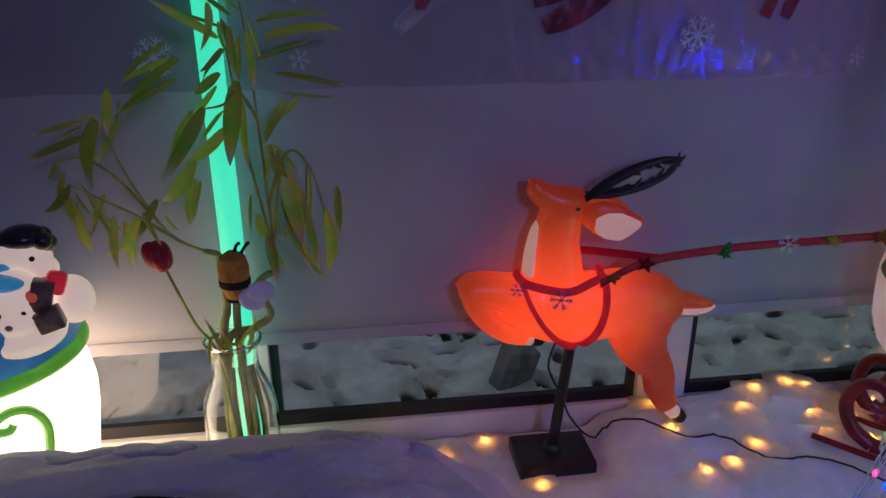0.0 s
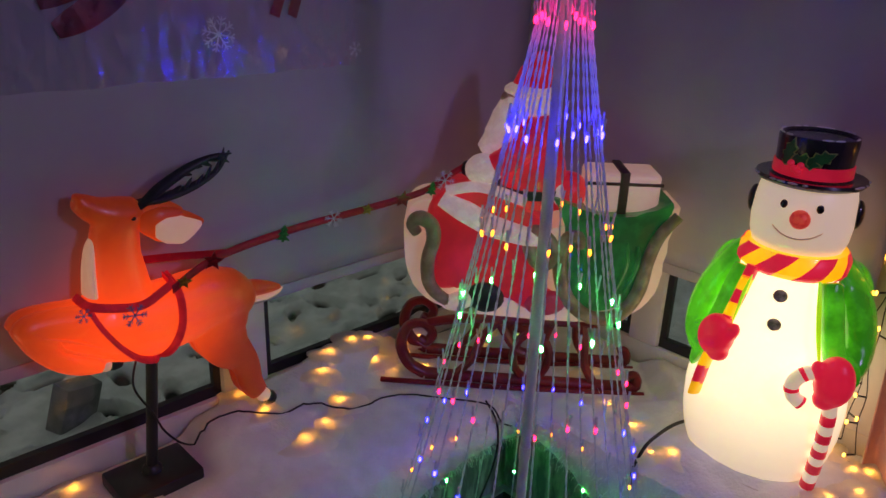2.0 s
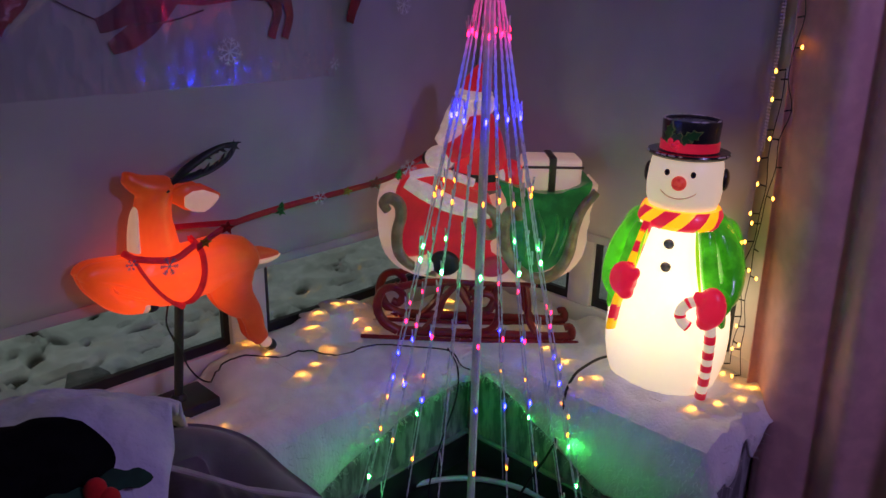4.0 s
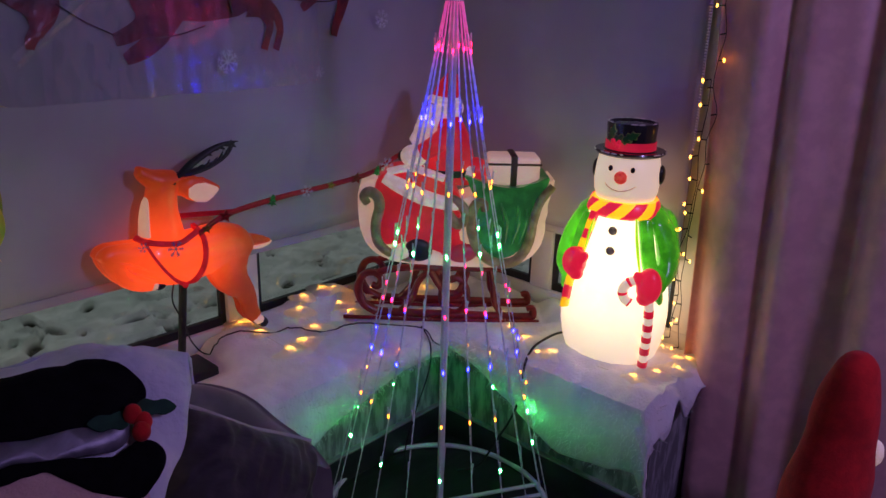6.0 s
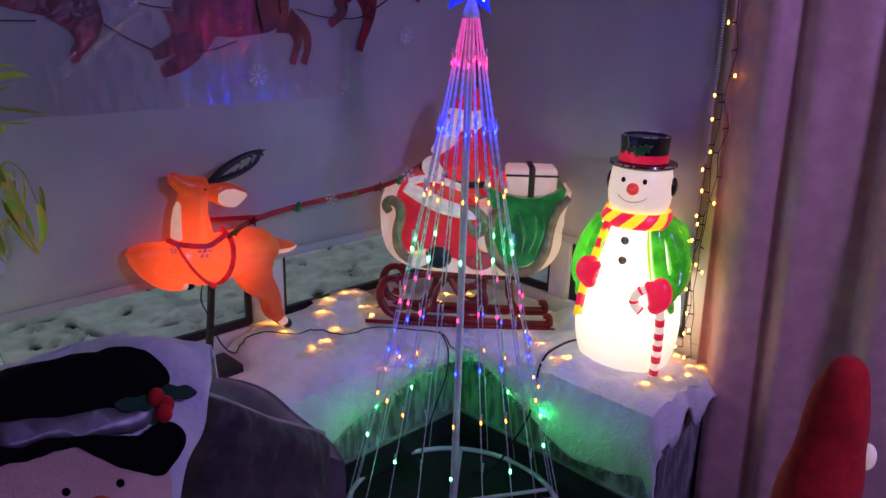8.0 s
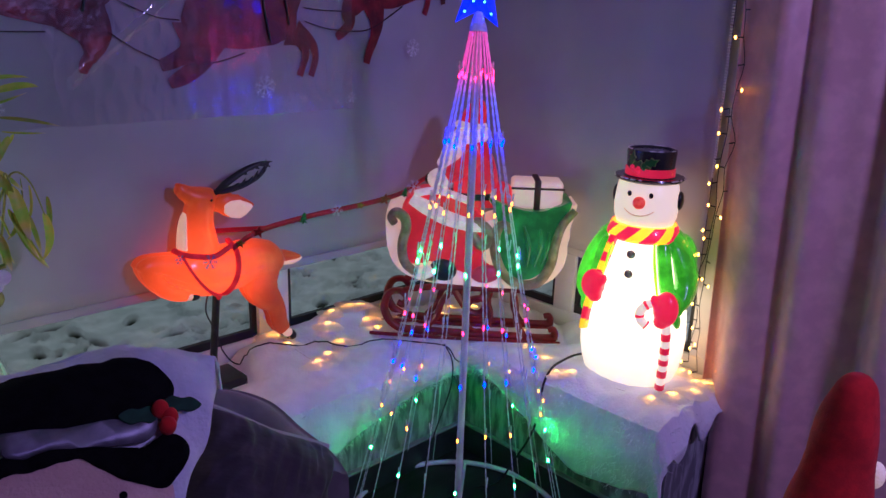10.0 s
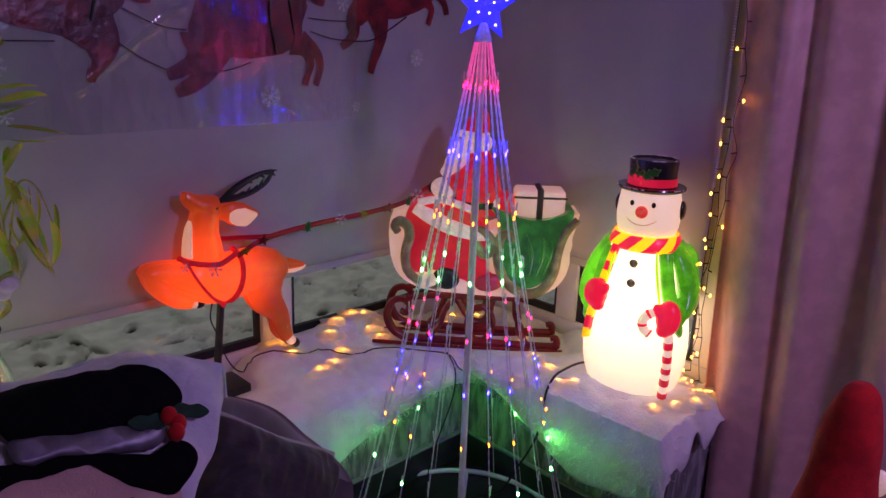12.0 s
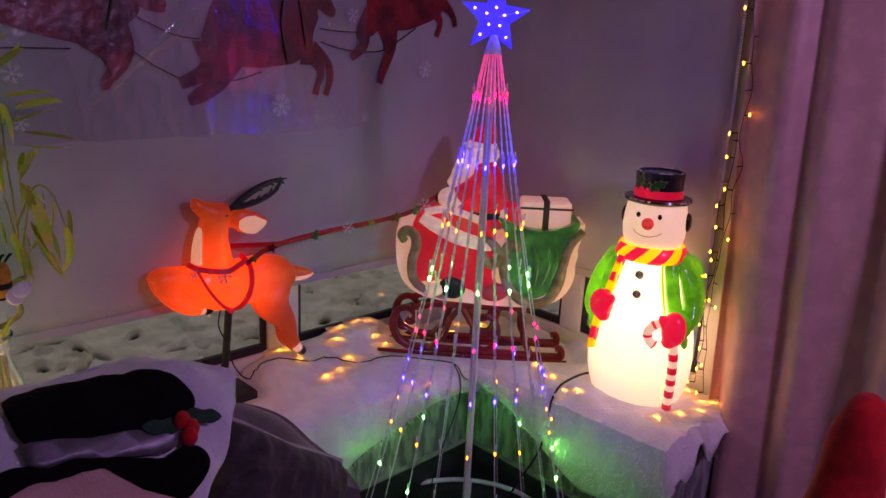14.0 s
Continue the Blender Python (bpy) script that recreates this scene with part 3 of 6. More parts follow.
        if s < 0:
            arc = smooth_path([(0.030, -0.02, 0.636), (0.075, -0.030, 0.672), (0.128, -0.042, 0.704), (0.170, -0.050, 0.719), (0.212, -0.055, 0.722)], 10)
        else:
            arc = smooth_path([(0.032, 0.02, 0.632), (0.10, 0.024, 0.632), (0.165, 0.024, 0.644), (0.218, 0.024, 0.668), (0.250, 0.024, 0.706)], 10)
        ab = tube(arc, [0.007, 0.0115, 0.0105, 0.008, 0.0055, 0.0015], 10, flat=0.55)
        # ragged points along the inner edge
        for j, k in enumerate(range(13, len(arc) - 4, 4)):
            q = arc[k]
            along = (arc[k + 2] - arc[k]).normalized()
            inner = Vector((0, 0, -1)) if s < 0 else Vector((-0.3, 0, 1))
            tip = q + along * 0.022 + inner * (0.012 + 0.006 * (j % 2))
            tube([q, q.lerp(tip, 0.6), tip], [0.008, 0.0055, 0.0012], 6, bm=ab, flat=0.6)
        part("antler", ab, M_BLACK, d, "black plastic antler with ragged points")
    # harness
    for p in ([(-0.098, 0.010, 0.476), (-0.092, -0.045, 0.474), (-0.045, -0.060, 0.462), (0.0, -0.062, 0.456), (0.040, -0.058, 0.470), (0.066, -0.048, 0.480), (0.074, 0.0, 0.480)],
              [(-0.095, -0.045, 0.472), (-0.080, -0.060, 0.430), (-0.052, -0.066, 0.382), (-0.018, -0.058, 0.343), (0.018, -0.035, 0.318), (0.030, 0.0, 0.311)],
              [(0.074, 0.0, 0.482), (0.078, -0.050, 0.455), (0.075, -0.064, 0.405), (0.062, -0.062, 0.360), (0.045, -0.040, 0.325), (0.030, 0.0, 0.312)]):
        part("harness_strap", tube(p, 0.0085, 8, steps=6, flat=0.35), M_STRAP, d, "red ribbon strap")
    part("harness_knot", ball((0.030, -0.012, 0.308), 0.010, 0.010, 0.013), M_STRAP, d, "red ribbon knot")
    part("stand_pole", tube([(-0.002, 0, 0.02), (0.030, 0, 0.325)], 0.012, 16), M_BLACK, d)
    part("stand_collar", lathe([(0.022, 0.034), (0.021, 0.042), (0.014, 0.050)], 20), M_BLACK, d)
    part("stand_base", box(-0.088, 0.088, -0.066, 0.062, 0.0, 0.034, 0.006), M_BLACK, d, "black rectangular base plate")
    return d


reindeer()


# ---- snowman lamp ----
GL = dict(centre=(0.0, -0.06, 0.40), reach=0.52)
M_SM_WHITE = mat("glowing_white_plastic", (0.85, 0.82, 0.74), 0.4, (0.80, 0.76, 0.66), 5, glow=1.65, glow_colour=(1.0, 0.83, 0.57), coat=0.2, **GL)
M_SM_GREEN = mat("glowing_green_paint", (0.05, 0.48, 0.02), 0.22, (0.012, 0.17, 0.008), 9, 0.35, 45, glow=1.0, coat=0.5, **GL)
M_SM_RED = mat("glowing_red_paint", (0.72, 0.02, 0.06), 0.35, (0.60, 0.01, 0.04), 9, glow=0.9, coat=0.4, **GL)
M_SM_YELLOW = mat("glowing_yellow_paint", (0.85, 0.45, 0.02), 0.35, (0.80, 0.38, 0.01), 9, glow=1.3, coat=0.3, **GL)
M_SM_FACE = mat("glowing_cream_face", (0.85, 0.80, 0.72), 0.4, (0.80, 0.74, 0.64), 5, glow=0.42, glow_colour=(1.0, 0.78, 0.58), coat=0.2)
M_SM_LIME = mat("glowing_lime_paint", (0.35, 0.75, 0.02), 0.3, (0.28, 0.62, 0.02), 9, glow=0.9, coat=0.4, **GL)
M_HOLLY_RIM = mat("pale_leaf_rim_paint", (0.42, 0.48, 0.12), 0.4)
M_SMILE = mat("smile_line", (0.66, 0.48, 0.36), 0.5, glow=0.15)
M_HAT = mat("black_gloss_paint", (0.012, 0.012, 0.012), 0.25, (0.02, 0.02, 0.02), 30, coat=0.5)
M_CHIP = mat("chipped_white_plastic", (0.88, 0.86, 0.80), 0.5)
M_HOLLY = mat("dark_green_leaf_paint", (0.02, 0.16, 0.03), 0.35, (0.015, 0.10, 0.02), 30)
M_NOSE = mat("red_nose_paint", (0.80, 0.09, 0.06), 0.4, (0.60, 0.03, 0.03), 60, 0.3, 90, glow=0.45)
M_PEWTER = mat("pewter_button", (0.42, 0.37, 0.30), 0.4, (0.16, 0.14, 0.11), 90, metal=0.2, glow=0.12)


def snowman():
    # faces local -y
    s = thing("snowman_lamp", pose(0.223, -0.553, SILL + 0.012, 0, 0, -74), "glowing plastic snowman lamp with top hat, scarf and candy cane", "snowman lamp")
    Q = 0.86
    # round belly with a tuck under the chest, then the narrower chest
    body = lathe([(0.10, 0.0), (0.136, 0.004), (0.150, 0.020), (0.164, 0.06), (0.173, 0.11), (0.176, 0.17), (0.172, 0.23), (0.163, 0.29), (0.152, 0.335), (0.144, 0.358), (0.139, 0.372),
                  (0.138, 0.40), (0.135, 0.44), (0.126, 0.485), (0.108, 0.52), (0.08, 0.54)], 56, Q)
    part("body", body, M_SM_WHITE, s, "glowing cream white body")
    head = lathe([(0.060, 0.520), (0.088, 0.540), (0.099, 0.575), (0.102, 0.610), (0.100, 0.650), (0.094, 0.685), (0.080, 0.700), (0.04, 0.705)], 44, 0.94)
    for v in head.verts:
        v.co.y -= 0.006 * math.exp(-((v.co.z - 0.595) / 0.03) ** 2) * (v.co.y < 0)
    part("head", head, M_SM_FACE, s, "dimmer cream moulded head")
    # hat: turned-up brim, drum crown with a rim, slightly sunken top
    hat = part("top_hat", lathe([(0.04, 0.690), (0.092, 0.688), (0.104, 0.692), (0.110, 0.699), (0.108, 0.705), (0.098, 0.705), (0.083, 0.703), (0.076, 0.708), (0.0755, 0.74), (0.078, 0.782), (0.0765, 0.789), (0.071, 0.790), (0.068, 0.785), (0.02, 0.783)], 48, 0.96), M_HAT, s, "black top hat with worn paint edge")
    part("hat_band", lathe([(0.0765, 0.706), (0.0790, 0.708), (0.0790, 0.731), (0.0768, 0.733)], 48, 0.96), M_SM_RED, hat, "red hat band")
    for k in range(34):
        rng = random.Random(k)
        a = rng.uniform(0, 6.28)
        if k < 18:
            part("paint_chip", ball((0.0745 * math.cos(a), 0.0715 * math.sin(a), 0.7902), rng.uniform(0.004, 0.013), rng.uniform(0.0015, 0.0035), 0.0022, seg=8, turn=pose(0, 0, 0, 0, 0, math.degrees(a) + 90)), M_CHIP, hat)
        else:
            part("paint_chip", ball((0.1092 * math.cos(a), 0.1048 * math.sin(a), 0.7025), rng.uniform(0.004, 0.012), 0.0030, 0.0024, seg=8, turn=pose(0, 0, 0, 0, 0, math.degrees(a) + 90)), M_CHIP, hat)
    # holly: three spiked leaves with pale rims, berries
    spike = [(-0.026, 0), (-0.019, 0.010), (-0.013, 0.006), (-0.004, 0.015), (0.003, 0.008), (0.012, 0.013), (0.016, 0.005), (0.029, 0), (0.016, -0.006), (0.012, -0.013), (0.003, -0.008), (-0.004, -0.015), (-0.013, -0.006), (-0.019, -0.010)]
    for x, z, r in ((-0.045, 0.757, 78), (-0.012, 0.744, -8), (0.014, 0.752, 28)):
        y = -0.96 * math.sqrt(0.079 ** 2 - x * x)
        yaw = math.degrees(math.asin(x / 0.079))
        at = pose(x, y, z, 0, 0, yaw) @ pose(0, 0, 0, 0, -r, 0)
        lf = part("holly_leaf", slab(spike, -0.003, 0.003, 0.001, steps=2), M_HOLLY, hat, "dark green moulded holly leaf", at=at)
        part("leaf_rim", slab([(1.12 * u, 1.15 * w) for u, w in spike], -0.0012, 0.003, steps=2), M_HOLLY_RIM, lf, "pale yellow-green rim")
    for x, z in ((-0.030, 0.728), (-0.019, 0.735), (-0.038, 0.738), (-0.022, 0.722)):
        part("holly_berry", ball((x, -0.0775, z), 0.0075, seg=10), M_SM_RED, hat)
    for sx in (-1, 1):
        part("eye", ball((sx * 0.034, -0.0905, 0.656), 0.0072, 0.004, 0.0092, seg=12), M_HAT, s)
        part("earmuff", ball((sx * 0.102, 0.008, 0.632), 0.013, 0.023, 0.031), M_HAT, s, "dark brown ear muff")
    part("nose", ball((0.002, -0.104, 0.632), 0.0200, 0.017, 0.0200), M_NOSE, s, "red round nose")
    part("mouth", tube([(-0.048, -0.086, 0.612), (-0.044, -0.090, 0.604), (-0.025, -0.100, 0.594), (0, -0.104, 0.590), (0.025, -0.100, 0.594), (0.044, -0.090, 0.604), (0.048, -0.086, 0.612)], 0.0017, 6, steps=5), M_SMILE, s)
    # scarf collar, flaring down, with slanted red bands lying on it
    collar = [(0.088, 0.502), (0.110, 0.500), (0.118, 0.512), (0.112, 0.535), (0.104, 0.550), (0.090, 0.552)]
    sc = part("scarf", lathe(collar, 52, 0.95), M_SM_YELLOW, s, "yellow scarf with red stripes")
    for k in range(8):
        a0 = 2 * math.pi * k / 8 + 0.10

        def band(u, t, a0=a0):
            z = 0.5005 + 0.0505 * t
            a = a0 + 0.40 * u + 0.45 * t
            r = float(np.interp(z, [c[1] for c in collar[1:5]], [c[0] for c in collar[1:5]])) + 0.0016
            return (r * math.cos(a), 0.95 * r * math.sin(a), z)
        solid(part("scarf_stripe", grid(6, 8, band), M_SM_RED, sc, "slanted red stripe"), 0.001, 0)

    def stripes(name, stations, count, half, flat, parent):
        pts = smooth_path(stations, 12)
        step = (len(pts) - 1) / count
        for k in range(count):
            a, b = int(k * step), int((k + 1) * step) + 1
            part(name, tube(pts[a:b + 1] if b < len(pts) else pts[a:], half, 12, flat=flat), (M_SM_RED, M_SM_YELLOW)[k % 2], parent, ("red", "yellow")[k % 2] + " scarf stripe")
    stripes("scarf_end", [(-0.066, -0.100, 0.515), (-0.078, -0.112, 0.46), (-0.092, -0.122, 0.40), (-0.106, -0.130, 0.34), (-0.124, -0.126, 0.27), (-0.137, -0.112, 0.185)], 10, 0.0165, 0.5, s)
    # open green coat: back, two fronts with lapel edges, sleeves bent to the mittens
    for sx in (-1, 1):
        c = bmesh.new()
        loft([((sx * 0.085, 0.012, 0.520), 0.030, 0.055), ((sx * 0.118, 0.006, 0.478), 0.036, 0.068), ((sx * 0.146, -0.004, 0.42), 0.038, 0.064), ((sx * 0.160, -0.022, 0.365), 0.036, 0.054), ((sx * 0.156, -0.060, 0.325), 0.033, 0.042), ((sx * 0.136, -0.095, 0.315), 0.028, 0.030)], 20, bm=c)
        loft([((sx * 0.085, -0.080, 0.505), 0.022, 0.022), ((sx * 0.098, -0.092, 0.455), 0.023, 0.024), ((sx * 0.110, -0.094, 0.395), 0.024, 0.026), ((sx * 0.128, -0.092, 0.33), 0.024, 0.028), ((sx * 0.150, -0.070, 0.265), 0.016, 0.026), ((sx * 0.158, -0.058, 0.235), 0.008, 0.014)], 18, bm=c)
        ball((sx * 0.12, 0.04, 0.42), 0.055, 0.08, 0.10, bm=c)
        ct = melt(part("coat_side", c, M_SM_GREEN, s, "glossy green coat sleeve and lapel"), 0.0055, 4)
        part("lapel_edge", tube([(sx * 0.064, -0.103, 0.510), (sx * 0.073, -0.117, 0.46), (sx * 0.084, -0.120, 0.40), (sx * 0.096, -0.121, 0.345)], [0.003, 0.005, 0.005, 0.003], 8, steps=6), M_SM_LIME, ct, "bright lime lapel edge")
        cuff = [(sx * (0.140 + 0.032 * math.cos(a)), -0.094 - 0.012 * math.cos(a) * sx, 0.318 + 0.036 * math.sin(a)) for a in np.linspace(0, 6.2832, 25)]
        part("cuff", tube(cuff, 0.0075, 8, cap=False), M_SM_GREEN, ct, "rolled green cuff")

    def mitten(cx, cy, cz, sx, tall):
        c = bmesh.new()
        ball((cx, cy, cz), 0.040, 0.034, tall, bm=c)
        ball((cx - sx * 0.030, cy - 0.012, cz + tall * 0.35), 0.016, 0.015, 0.026, bm=c, turn=pose(0, 0, 0, 0, -sx * 25, 0))
        ball((cx - sx * 0.010, cy - 0.004, cz - tall * 0.75), 0.024, 0.020, 0.022, bm=c)
        melt(part("mitten", c, M_SM_RED, s, "glossy red mitten"), 0.0045, 3)
    mitten(-0.110, -0.134, 0.352, -1, 0.050)
    mitten(0.132, -0.146, 0.318, 1, 0.058)
    for z, y in ((0.466, -0.113), (0.402, -0.1195)):
        part("button", lathe([(0.002, 0.0), (0.013, 0.001), (0.0145, 0.004), (0.012, 0.007), (0.010, 0.0055), (0.004, 0.005)], 20), M_PEWTER, s, "round pewter-coloured button", at=pose(-0.002, y, z, 90, 0, 0))
    # candy cane: hook in front of the mitten, shaft down the belly
    cane = smooth_path([(0.082, -0.160, 0.258), (0.064, -0.163, 0.272), (0.058, -0.164, 0.298), (0.072, -0.160, 0.322), (0.096, -0.152, 0.330), (0.122, -0.142, 0.305), (0.137, -0.134, 0.25), (0.139, -0.122, 0.17), (0.137, -0.112, 0.10), (0.132, -0.098, 0.022)], 10)
    cn = part("candy_cane", tube(cane, 0.0150, 12), M_SM_FACE, s, "white candy cane with red stripes")
    for k in [0, 15, 30] + list(range(62, len(cane) - 3, 6)):
        part("cane_stripe", tube([q + Vector((0, 0, 0)) for q in cane[k:k + 4]], 0.0158, 12), M_SM_RED, cn, "red stripe")
    return s


snowman()


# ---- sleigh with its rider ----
# Cream, red, green and fur carry added emission to brighten them; no bulb inside.
M_SL_CREAM = mat("cream_pink_plastic_added_glow", (0.80, 0.66, 0.58), 0.4, (0.72, 0.56, 0.48), 8, coat=0.2, glow=0.24, glow_colour=(1.0, 0.62, 0.50))
M_SL_RED = mat("scarlet_paint_added_glow", (0.62, 0.02, 0.035), 0.35, (0.48, 0.012, 0.025), 10, coat=0.3, glow=0.38)
M_SL_GREEN = mat("bottle_green_paint_added_glow", (0.02, 0.24, 0.06), 0.3, (0.010, 0.11, 0.03), 14, 0.15, 30, coat=0.4, glow=0.22)
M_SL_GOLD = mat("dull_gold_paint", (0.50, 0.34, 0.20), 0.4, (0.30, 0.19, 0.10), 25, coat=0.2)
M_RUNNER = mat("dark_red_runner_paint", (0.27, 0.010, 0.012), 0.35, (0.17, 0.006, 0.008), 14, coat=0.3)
M_FUR = mat("white_fur_added_glow", (0.80, 0.74, 0.72), 0.6, (0.68, 0.60, 0.58), 45, 0.5, 120, glow=0.20, glow_colour=(1.0, 0.7, 0.65))
M_BROWN = mat("brown_parcel_ribbon", (0.10, 0.055, 0.03), 0.5)
M_SKIN = mat("plain_peach_plastic", (0.70, 0.42, 0.30), 0.45)


def sleigh():
    s = thing("sleigh_ornament", pose(0.055, 0.055, SILL + 0.012, 0, 0, -45), "cream and red plastic sleigh with green sack on curled runners", "sleigh ornament")
    shell = slab([(-0.315, 0.50), (-0.28, 0.535), (-0.22, 0.535), (-0.10, 0.50), (0.02, 0.455), (0.10, 0.49), (0.20, 0.49), (0.29, 0.50), (0.365, 0.545), (0.362, 0.50), (0.345, 0.42), (0.345, 0.33),
                  (0.305, 0.255), (0.22, 0.218), (0.08, 0.215), (-0.06, 0.222), (-0.18, 0.232), (-0.26, 0.265), (-0.305, 0.33), (-0.318, 0.42)], -0.065, 0.075, 0.028, steps=3)
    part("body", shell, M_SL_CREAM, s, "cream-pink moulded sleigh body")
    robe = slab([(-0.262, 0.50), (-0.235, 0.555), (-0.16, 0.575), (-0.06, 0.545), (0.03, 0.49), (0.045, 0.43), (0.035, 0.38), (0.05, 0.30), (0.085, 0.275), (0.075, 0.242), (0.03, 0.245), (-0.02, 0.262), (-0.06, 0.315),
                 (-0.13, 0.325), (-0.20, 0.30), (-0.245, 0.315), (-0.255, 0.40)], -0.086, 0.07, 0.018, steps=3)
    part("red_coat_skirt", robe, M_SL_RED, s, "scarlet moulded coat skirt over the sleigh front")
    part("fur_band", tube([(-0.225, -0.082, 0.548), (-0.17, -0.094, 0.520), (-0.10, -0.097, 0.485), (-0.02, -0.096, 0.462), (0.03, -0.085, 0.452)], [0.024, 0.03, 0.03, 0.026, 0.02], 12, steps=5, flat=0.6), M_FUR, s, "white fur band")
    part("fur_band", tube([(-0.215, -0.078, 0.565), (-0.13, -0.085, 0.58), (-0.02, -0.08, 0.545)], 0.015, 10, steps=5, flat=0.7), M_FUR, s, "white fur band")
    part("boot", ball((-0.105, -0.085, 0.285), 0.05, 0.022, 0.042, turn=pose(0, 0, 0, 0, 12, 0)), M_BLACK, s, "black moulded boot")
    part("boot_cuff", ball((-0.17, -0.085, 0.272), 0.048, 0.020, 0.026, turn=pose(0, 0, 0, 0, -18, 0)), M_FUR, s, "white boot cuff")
    part("coat_fold", ball((0.052, -0.085, 0.275), 0.055, 0.02, 0.035, turn=pose(0, 0, 0, 0, -8, 0)), mat("pink_red_paint_added_glow", (0.72, 0.05, 0.10), 0.35, glow=0.05), s, "pinkish red coat fold")
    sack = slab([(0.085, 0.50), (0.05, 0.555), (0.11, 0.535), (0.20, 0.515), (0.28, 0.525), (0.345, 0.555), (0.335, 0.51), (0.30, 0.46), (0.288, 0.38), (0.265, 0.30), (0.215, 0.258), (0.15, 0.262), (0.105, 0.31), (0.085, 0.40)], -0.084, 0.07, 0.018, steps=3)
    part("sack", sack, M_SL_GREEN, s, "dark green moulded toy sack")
    for k, (x0, x1) in enumerate(((0.12, 0.15), (0.18, 0.20), (0.24, 0.225), (0.27, 0.25))):
        part("sack_fold", tube([(x0, -0.086, 0.47 - 0.01 * k), ((x0 + x1) / 2 + 0.012, -0.090, 0.39), (x1, -0.086, 0.31)], [0.004, 0.009, 0.003], 8, steps=5), M_SL_GREEN, s)
    for p in ([(-0.285, -0.085, 0.455), (-0.297, -0.09, 0.48), (-0.278, -0.092, 0.497), (-0.250, -0.092, 0.480), (-0.243, -0.09, 0.44), (-0.256, -0.088, 0.38), (-0.248, -0.086, 0.315), (-0.205, -0.084, 0.272), (-0.13, -0.082, 0.250)],
              [(-0.01, -0.082, 0.455), (0.0, -0.092, 0.42), (0.03, -0.094, 0.385), (0.058, -0.092, 0.405), (0.052, -0.09, 0.44), (0.02, -0.088, 0.47), (0.0, -0.086, 0.475)],
              [(0.125, -0.088, 0.435), (0.118, -0.094, 0.462), (0.092, -0.094, 0.458), (0.078, -0.092, 0.41), (0.086, -0.09, 0.34), (0.12, -0.088, 0.275), (0.18, -0.086, 0.238), (0.245, -0.086, 0.250), (0.285, -0.088, 0.315), (0.298, -0.09, 0.40), (0.318, -0.092, 0.47), (0.36, -0.088, 0.525)]):
        part("gold_scroll", tube(p, [0.014, 0.019, 0.019, 0.018, 0.014], 10, steps=6), M_SL_GOLD, s, "dull gold scroll trim")
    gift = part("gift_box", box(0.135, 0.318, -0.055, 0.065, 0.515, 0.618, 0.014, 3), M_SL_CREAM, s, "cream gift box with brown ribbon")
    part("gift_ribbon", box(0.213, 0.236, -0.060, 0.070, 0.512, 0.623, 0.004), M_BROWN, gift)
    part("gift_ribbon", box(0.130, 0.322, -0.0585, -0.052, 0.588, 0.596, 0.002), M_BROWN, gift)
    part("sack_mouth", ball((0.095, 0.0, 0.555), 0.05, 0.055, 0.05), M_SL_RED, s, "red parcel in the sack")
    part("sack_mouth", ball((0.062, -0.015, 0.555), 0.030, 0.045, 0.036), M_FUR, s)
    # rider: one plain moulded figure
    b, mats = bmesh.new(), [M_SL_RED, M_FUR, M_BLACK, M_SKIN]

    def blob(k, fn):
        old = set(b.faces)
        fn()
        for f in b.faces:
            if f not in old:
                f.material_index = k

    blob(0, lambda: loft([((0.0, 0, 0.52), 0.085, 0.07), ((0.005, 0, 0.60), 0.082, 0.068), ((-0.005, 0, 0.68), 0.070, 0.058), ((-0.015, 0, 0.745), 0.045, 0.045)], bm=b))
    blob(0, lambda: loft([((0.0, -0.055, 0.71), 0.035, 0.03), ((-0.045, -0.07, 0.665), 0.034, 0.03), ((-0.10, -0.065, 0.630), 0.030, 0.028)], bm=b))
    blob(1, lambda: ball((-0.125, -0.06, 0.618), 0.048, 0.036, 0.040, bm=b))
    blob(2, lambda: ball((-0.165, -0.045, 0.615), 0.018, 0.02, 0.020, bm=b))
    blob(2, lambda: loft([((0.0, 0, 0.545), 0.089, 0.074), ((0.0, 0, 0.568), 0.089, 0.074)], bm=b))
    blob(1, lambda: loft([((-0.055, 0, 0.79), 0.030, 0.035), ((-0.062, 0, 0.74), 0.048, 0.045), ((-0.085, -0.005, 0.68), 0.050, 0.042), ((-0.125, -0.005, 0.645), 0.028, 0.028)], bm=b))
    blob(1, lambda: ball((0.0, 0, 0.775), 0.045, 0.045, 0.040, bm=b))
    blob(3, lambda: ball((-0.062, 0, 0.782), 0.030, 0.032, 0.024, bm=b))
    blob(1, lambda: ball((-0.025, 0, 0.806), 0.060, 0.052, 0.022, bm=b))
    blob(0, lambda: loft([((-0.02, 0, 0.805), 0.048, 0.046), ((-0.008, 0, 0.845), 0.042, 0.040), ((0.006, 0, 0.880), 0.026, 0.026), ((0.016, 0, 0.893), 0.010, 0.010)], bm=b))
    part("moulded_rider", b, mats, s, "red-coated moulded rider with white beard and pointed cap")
    # runners, near and far
    for y in (-0.055, 0.085):
        rn = part("runner", tube([(-0.255, y, 0.035), (-0.10, y, 0.028), (0.10, y, 0.022), (0.30, y, 0.016), (0.325, y, 0.030), (0.318, y, 0.052), (0.300, y, 0.048)], [0.017, 0.016, 0.016, 0.017, 0.016, 0.014], 10, steps=6, flat=0.8), M_RUNNER, s, "dark red curled sleigh runner")
